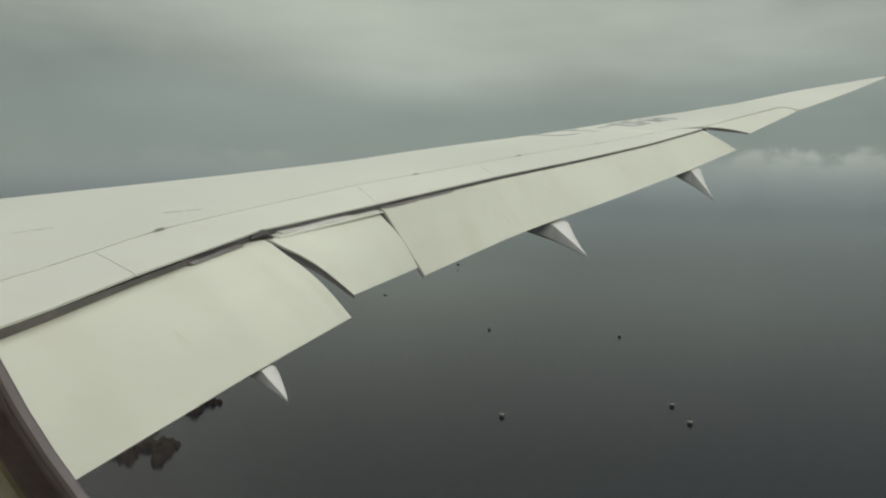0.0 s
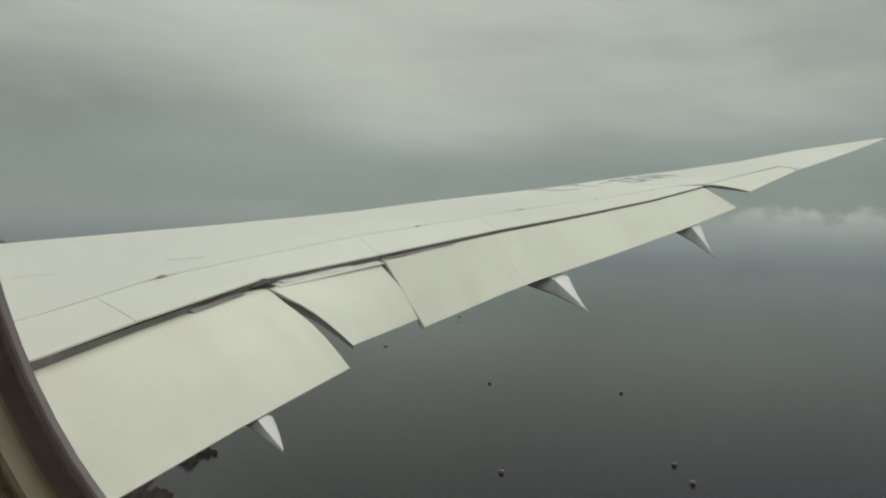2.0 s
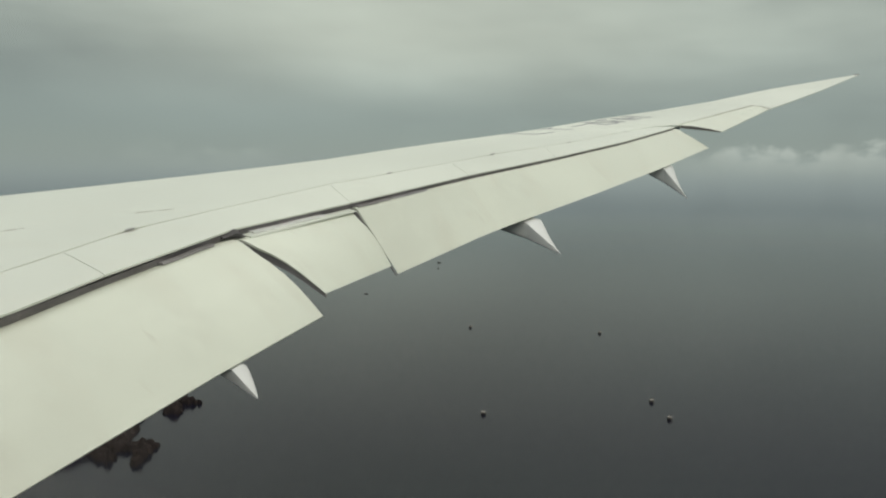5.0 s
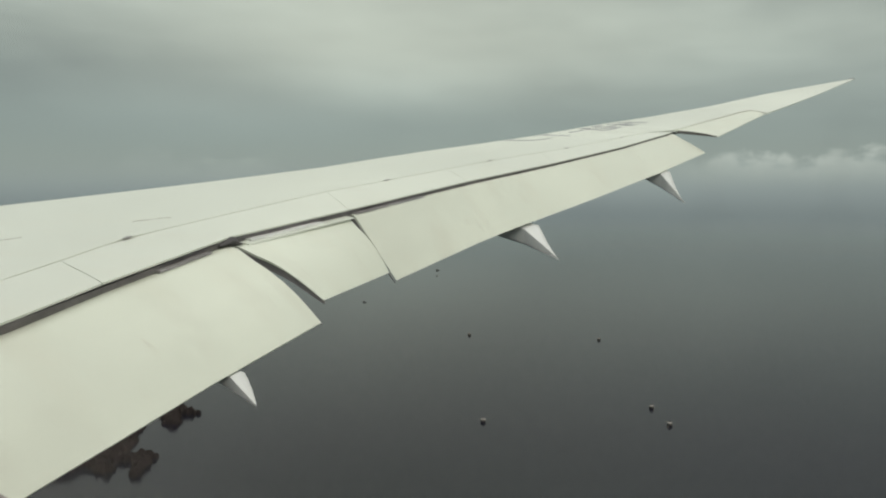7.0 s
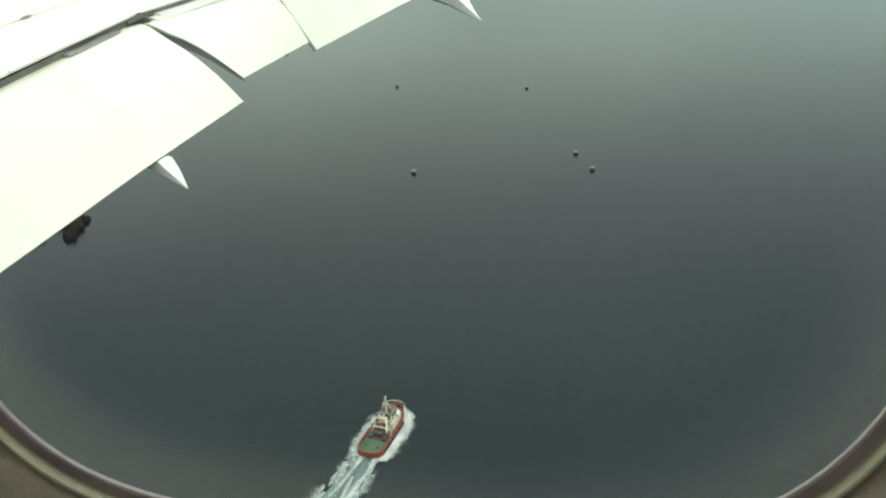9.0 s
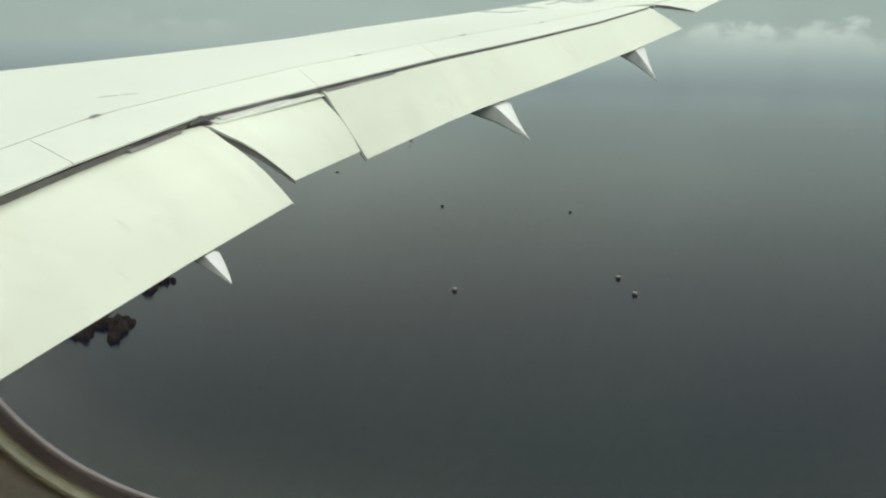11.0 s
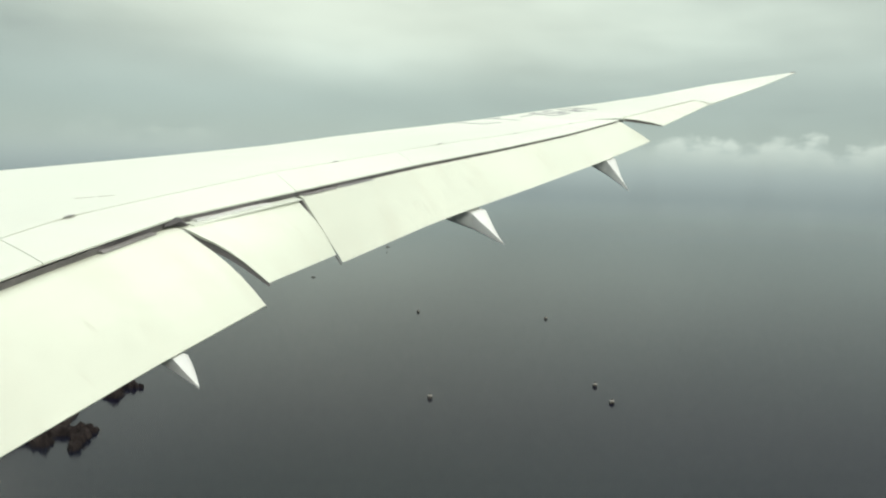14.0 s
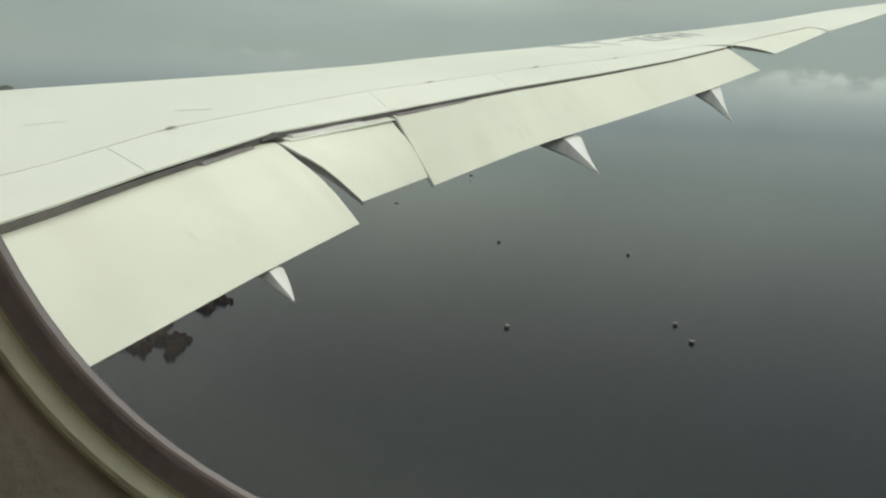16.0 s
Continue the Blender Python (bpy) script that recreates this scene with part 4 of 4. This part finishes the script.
for k, (x, y, w, h) in enumerate(((-2.4, 2.0, 0.7, 0.9), (2.5, 2.8, 0.6, 1.1), (-2.7, 5.2, 0.5, 0.8), (0.0, 1.2, 0.9, 1.3), (1.0, -0.8, 0.5, 0.7), (-1.2, -0.9, 0.6, 0.9))):
    part("deck_locker", box((x - w, y - 0.5 * w, 4.52), (x + w, y + 0.5 * w, 4.52 + h), bevel=0.08), (M_WHITE, M_DARK, M_BROWN)[k % 3], tug, smooth=False)
for sx in (-1, 1):
    part("davit", tube([(sx * 3.0, -0.9, 4.5), (sx * 3.0, -0.9, 6.6), (sx * 3.9, -0.9, 7.4)], 0.14, sides=8), M_WHITE, tug, "white davit")
part("fire_monitor", tube([(0.9, 7.2, 7.4), (0.9, 7.3, 8.3), (0.9, 8.0, 8.6)], 0.16, sides=8), M_ORANGE, tug)
part("roof_locker", box((-1.8, 3.8, 7.4), (-0.5, 5.2, 8.0), bevel=0.08), M_DARK, tug, smooth=False)
for x, y, z, w, h in ((0.6, 4.6, 7.4, 0.5, 0.5), (1.5, 3.3, 7.4, 0.35, 0.9), (-1.3, 6.4, 7.4, 0.45, 0.35), (-2.9, 3.6, 4.52, 0.35, 1.0), (2.9, 5.6, 4.52, 0.35, 0.8), (-2.6, -4.9, 1.76, 0.6, 0.9), (2.7, -5.4, 1.76, 0.5, 1.1), (0.0, 9.0, 3.0, 0.8, 0.7)):
    part("deck_gear", box((x - w, y - w, z), (x + w, y + w, z + h), bevel=0.1), M_DARK, tug, "dark deck gear", smooth=False)
# white crane over the winch: a slewing post, a raking jib and its stay, lattice legs beside it
part("crane_post", tube([(1.2, 0.0, 1.75), (1.2, 0.0, 7.6)], [0.42, 0.34], sides=10), M_WHITE, tug, "white crane post")
part("crane_jib", tube([(1.2, 0.0, 7.3), (2.6, -2.6, 6.6), (3.6, -5.2, 5.0)], [0.30, 0.26, 0.18], sides=8), M_WHITE, tug, "white crane jib")
part("crane_stay", tube([(1.2, 0.0, 7.6), (-0.9, -1.0, 8.6), (-2.8, -2.4, 6.0)], 0.15, sides=6), M_WHITE, tug)
for sx in (-1, 1):
    part("gantry_leg", tube([(sx * 3.6, -1.2, 1.75), (sx * 2.5, -0.4, 6.9)], 0.20, sides=8), M_WHITE, tug, "white gantry leg")
    part("gantry_brace", tube([(sx * 3.2, -1.0, 3.6), (sx * 0.4, -0.5, 6.6)], 0.13, sides=6), M_WHITE, tug)
part("gantry_beam", tube([(-2.5, -0.4, 6.9), (2.5, -0.4, 6.9)], 0.20, sides=8), M_WHITE, tug)
part("winch_roof", box((-2.4, -1.6, 4.3), (2.0, 0.1, 4.6), bevel=0.06), M_BROWN, tug, "red-brown winch roof", smooth=False)
part("fore_rail", tube([(4.2 * math.cos(a), 9.4 + 4.2 * math.sin(a), 5.0 + 0.4 * math.sin(a)) for a in [math.pi * k / 12 for k in range(13)]], 0.12, sides=6), M_WHITE, tug, "pale bow rail")
for k in range(3):
    part("bridge_window", box((-1.7 + k * 1.2, 2.3, 5.75), (-0.7 + k * 1.2, 2.75, 6.75)), M_PANE, bridge, "dark bridge window", smooth=False)
for x, y, r, h in ((-1.6, 1.2, 0.35, 1.6), (2.3, 1.9, 0.4, 1.2), (-0.4, 1.7, 0.3, 2.2), (0.6, 9.3, 0.4, 0.9)):
    part("vent_cowl", tube([(x, y, 4.5), (x, y, 4.5 + h), (x, y + 0.45, 4.7 + h)], r, sides=8), M_WHITE, tug, "cream vent cowl")
# wake: churned water sheet and foam
rng = np.random.default_rng(11)
bm = bmesh.new()
left_row, right_row = [], []
for k in range(60):
    y = -13.5 - k * 1.3
    w = 4.0 + k * 0.085
    wob = [0.9 * noise.noise((0.35 * y, s, 2.0)) for s in (1.5, 7.5)]
    left_row.append(bm.verts.new((-w + wob[0], y, 0.05)))
    right_row.append(bm.verts.new((w + wob[1], y, 0.05)))
for k in range(59):
    bm.faces.new((left_row[k], right_row[k], right_row[k + 1], left_row[k + 1]))
wash = bm_object("wake_water", bm, M_WASH, False)
wash.matrix_world = TUG
tagged(wash, "turquoise churned water astern of the tug", "wake", kind="stuff")

verts, faces = [], []


def foam_flake(x, y, size, z):
    n = int(rng.integers(5, 8))
    a0, sx, sy = rng.uniform(0, 6.28), size * rng.uniform(0.6, 1.2), size * rng.uniform(0.8, 1.9)
    base = len(verts)
    for i in range(n):
        a = a0 + 2 * math.pi * i / n
        r = rng.uniform(0.55, 1.0)
        verts.append((x + sx * r * math.cos(a), y + sy * r * math.sin(a), z + rng.uniform(0, 0.10)))
    verts.append((x, y, z + 0.12 + 0.25 * size))
    for i in range(n):
        faces.append((base + i, base + (i + 1) % n, base + n))


for _ in range(52000):
    kind = rng.random()
    if kind < 0.40:                                     # both outer bands trailing astern, the port one wide and thin
        back = rng.random() ** 0.8
        y = -9 - 76 * back
        if rng.random() < 0.6:
            x = -(4.6 + 4.2 * back + rng.normal(0, 1.2 + 1.4 * back))
        else:
            x = 3.7 + 3.4 * back + rng.normal(0, 0.9 + 1.0 * back)
        size = rng.uniform(0.05, 0.20)
        if noise.noise((x * 0.35, y * 0.10, 3.0)) + 0.5 * noise.noise((x * 0.9, y * 0.4, 5.0)) < -0.05 + 0.2 * back:
            continue
    elif kind < 0.66:                                   # streaks behind the screws
        back = rng.random()
        y = -13 - 70 * back
        x = (-1.9, 0.2, 2.3)[int(rng.integers(3))] * (1 + 0.5 * back) + rng.normal(0, 0.35 + 0.6 * back) + 0.4 * math.sin(y * 0.22)
        size = rng.uniform(0.06, 0.30)
        if noise.noise((x * 0.5, y * 0.08, 9.0)) < 0.0:
            continue
    elif kind < 0.90:                                   # along the hull
        f = rng.random()
        y = -14 + 27 * f
        side = -1 if rng.random() < 0.42 else 1
        x = side * (plan_half(min(0.99, f), 4.6) + abs(rng.normal(0, 1.1 + 0.5 * f)) + 0.3)
        size = rng.uniform(0.08, 0.32)
    else:                                               # the bow wave
        a = rng.uniform(-0.3, 2.2)
        r = 4.6 + abs(rng.normal(0, 0.9))
        x, y = r * math.cos(a) * (1 if rng.random() < 0.8 else -1), 8.5 + r * 1.15 * math.sin(a)
        size = rng.uniform(0.12, 0.42)
    foam_flake(x, y, size, 0.10 + 0.2 * rng.random())
me = bpy.data.meshes.new("wake_foam")
me.from_pydata(verts, [], faces)
me.materials.append(M_FOAM)
foam = new("wake_foam", me)
foam.matrix_world = TUG
tagged(foam, "white foam along the tug and in its wake", "foam", kind="stuff")

# ---------------------------------------------------------------- buoys and far boats
M_BUOY = material("weathered_buoy", (0.27, 0.25, 0.22), 0.7, vary=0.25, scale=0.6, fine=4)
M_BUOY_LOW = material("dark_reflection_and_gear", (0.05, 0.045, 0.035), 0.8, vary=0.3, scale=0.8, fine=4)


def turned(profile, sides=20):
    return loft([[(r * math.cos(2 * math.pi * i / sides), r * math.sin(2 * math.pi * i / sides), z) for i in range(sides)] for r, z in profile])


buoy = thing("mooring_buoy", "weathered grey-brown drum buoy floating on the sea", "buoy", pose(-116.1, 518.4, SEA), "mooring buoys")
part("float", turned([(1.5, 0.7), (1.75, 0.78), (1.8, 1.9), (1.6, 2.15), (0.5, 2.3)]), M_BUOY, buoy)
# dark band puts the buoy's reflection in the water into its colour
part("waterline_band", turned([(1.3, -0.8), (1.72, -0.6), (1.74, 0.68), (1.5, 0.69)]), M_BUOY_LOW, buoy, "dark band at the waterline, the reflection put in as colour")
part("rubbing_ring", turned([(1.78, 1.1), (1.95, 1.15), (1.95, 1.4), (1.78, 1.45)]), M_BUOY_LOW, buoy, "dark rubber rubbing ring")
part("mooring_eye", tyre(Vector((0, 0, 2.75)), 0.4), M_BUOY_LOW, buoy, "dark iron mooring eye")
for x, y, turn in ((10.7, 544.9, 40), (-201.3, 826.5, 15), (-1.8, 584.9, 80), (-59.2, 836.4, 130)):
    copy_thing(buoy, pose(x, y, SEA, 0, 0, turn))


def work_boat(x, y, turn, length):
    boat = thing("work_boat", "small dark work boat far out on the sea", "boat", pose(x, y, SEA, 0, 0, turn), "far boats")
    k = length / 28.2
    sc = lambda ring: [(a * k, b * k, c * k) for a, b, c in ring]
    part("hull", loft([sc(hull_outline(26.8, 4.1, -1.2, 10)), sc(hull_outline(28.2, 4.7, 2.6, 10))]), M_DARK, boat)
    part("cabin", box((-2.6 * k, 1.0 * k, 2.6 * k), (2.6 * k, 8.0 * k, 7.0 * k), bevel=0.3 * k), M_BUOY, boat, "pale cabin", smooth=False)


work_boat(-421.5, 1463.2, 70, 10)
work_boat(-396.1, 1368.5, 20, 8)
work_boat(-405.5, 1026.8, 100, 7)

# ---------------------------------------------------------------- the rocky headland
M_SCRUB = material("dark_scrub", (0.022, 0.021, 0.017), 0.9, spec=0.1, vary=0.35, scale=0.05, fine=0.5, bump=0.6, bump_scale=0.6)
M_ROCK = material("red_brown_rock", (0.026, 0.020, 0.019), 0.9, spec=0.1, vary=0.35, scale=0.12, fine=0.9, bump=0.8, bump_scale=0.8)
COAST = [(-372, 515), (-345, 470), (-334, 450), (-318, 423), (-309, 398), (-316, 372), (-322, 352), (-350, 338), (-405, 335), (-470, 380), (-470, 470), (-420, 530)]


def reach_to(x, y, line):
    """Distance in the plan from a place to a chain of points."""
    best = 1e9
    for (ax, ay), (bx, by) in zip(line, line[1:]):
        ux, uy = bx - ax, by - ay
        f = max(0.0, min(1.0, ((x - ax) * ux + (y - ay) * uy) / (ux * ux + uy * uy)))
        best = min(best, math.hypot(x - ax - f * ux, y - ay - f * uy))
    return best


def inside(x, y, ring):
    hit = False
    for (ax, ay), (bx, by) in zip(ring, ring[1:] + ring[:1]):
        if (ay > y) != (by > y) and x < ax + (y - ay) / (by - ay) * (bx - ax):
            hit = not hit
    return hit


def crag(x, y, step):
    """Rough relief in metres: broad lumps, then broken ledges."""
    a = noise.noise((x * 0.035, y * 0.035, 1.0)) * 5.0 + noise.noise((x * 0.11, y * 0.11, 4.0)) * 2.6
    b = (1 - abs(noise.noise((x * 0.28, y * 0.28, 7.0)))) * 2.0 + noise.noise((x * 0.75, y * 0.75, 2.0)) * 0.9
    return a + b if step < 3 else a


def land_height(x, y):
    d = reach_to(x, y, COAST + COAST[:1])
    wobble = 5.0 * noise.noise((x * 0.06, y * 0.06, 9.0)) + 3.0 * noise.noise((x * 0.2, y * 0.2, 5.0))
    d = (d if inside(x, y, COAST) else -d) + wobble
    return -3.0 if d < 0 else min(1.0, d / 7) * (3.0 + crag(x, y, 2)) + 16 * (1 - math.exp(-d / 45))


def relief(name, x0, x1, y0, y1, step, height, mats, label, category, group=""):
    """A piece of ground over the sea from a height function; its low, wet faces take the second material."""
    nx, ny = round((x1 - x0) / step), round((y1 - y0) / step)
    verts = [(x0 + step * i, y0 + step * j, max(-3.0, height(x0 + step * i, y0 + step * j))) for j in range(ny + 1) for i in range(nx + 1)]
    faces = [(j * (nx + 1) + i, j * (nx + 1) + i + 1, (j + 1) * (nx + 1) + i + 1, (j + 1) * (nx + 1) + i) for j in range(ny) for i in range(nx)]
    faces = [q for q in faces if max(verts[k][2] for k in q) > -2.9]
    used = sorted({k for q in faces for k in q})
    place = {k: n for n, k in enumerate(used)}
    me = bpy.data.meshes.new(name)
    me.from_pydata([verts[k] for k in used], [], [tuple(place[k] for k in q) for q in faces])
    for mat in mats:
        me.materials.append(mat)
    for face in me.polygons:
        face.material_index = 1 if len(mats) > 1 and face.center.z < 5.5 else 0
    ob = new(name, me)
    ob.matrix_world = pose(-8, 0, SEA)
    tagged(ob, label, category, group)


def ridge(lines, wide, tall, seed):
    def height(x, y):
        best = -3.0
        for line, w in zip(lines, wide):
            d = reach_to(x, y, line) + 3.0 * noise.noise((x * 0.16, y * 0.16, seed)) + 2.4 * noise.noise((x * 0.45, y * 0.45, seed + 3))
            if d < w:
                best = max(best, tall * (1 - max(0.0, d / w) ** 2) * (0.7 + 0.5 * noise.noise((x * 0.2, y * 0.2, seed + 7))) + 2.4 * (1 - abs(noise.noise((x * 0.38, y * 0.38, seed)))) + 1.2 * noise.noise((x * 1.1, y * 1.1, seed)) - 2.2)
        return best
    return height


relief("headland", -480, -270, 280, 540, 2.0, land_height, (M_SCRUB, M_ROCK), "dark scrub-covered headland with red-brown rocky shore", "headland")
for lines, wide, tall, seed in ((([(-368, 494), (-352, 489), (-338, 482), (-316, 480)], [(-336, 480), (-328, 468), (-318, 458)]), (4.5, 6.5), 8.0, 3.0),
                                (([(-314, 374), (-302, 386), (-290, 391)], [(-290, 391), (-284, 380), (-279, 366)], [(-314, 373), (-298, 366)]), (6.0, 3.6, 4.0), 7.0, 21.0)):
    xs, ys = [q[0] for line in lines for q in line], [q[1] for line in lines for q in line]
    relief("rock", min(xs) - 12, max(xs) + 12, min(ys) - 12, max(ys) + 12, 0.8, ridge(lines, wide, tall, seed), (M_ROCK,), "jagged red-brown rock spur standing in the sea", "rock", "rocks off the headland")

# ---------------------------------------------------------------- low wooded island on the horizon
# haze over the distance is mixed into the woods' colour
M_WOOD = material("hazy_woods", (0.075, 0.085, 0.070), 1.0, vary=0.2, scale=0.01, fine=0.08)
ISLE_AT = Matrix.Rotation(radians(48.3), 4, "Z") @ Matrix.Translation((0, 4300, SEA))
rings = []
for k in range(70):
    x = -330 + 640 * k / 69
    top = (84 + 0.03 * x) * max(0.02, 1 - abs((x + 30) / 300) ** 2.6) * (0.75 + 0.35 * noise.noise((x * 0.012, 0, 0)) + 0.28 * noise.noise((x * 0.06, 3, 0)) + 0.2 * noise.noise((x * 0.17, 5, 0)))
    rings.append([(x, -60, -3), (x, -35, top * 0.8), (x, -5, top), (x, 40, top * 0.7), (x, 80, -3)])
isle = bm_object("island", loft(rings), M_WOOD)
isle.matrix_world = ISLE_AT
tagged(isle, "low dark wooded island on the horizon", "island")
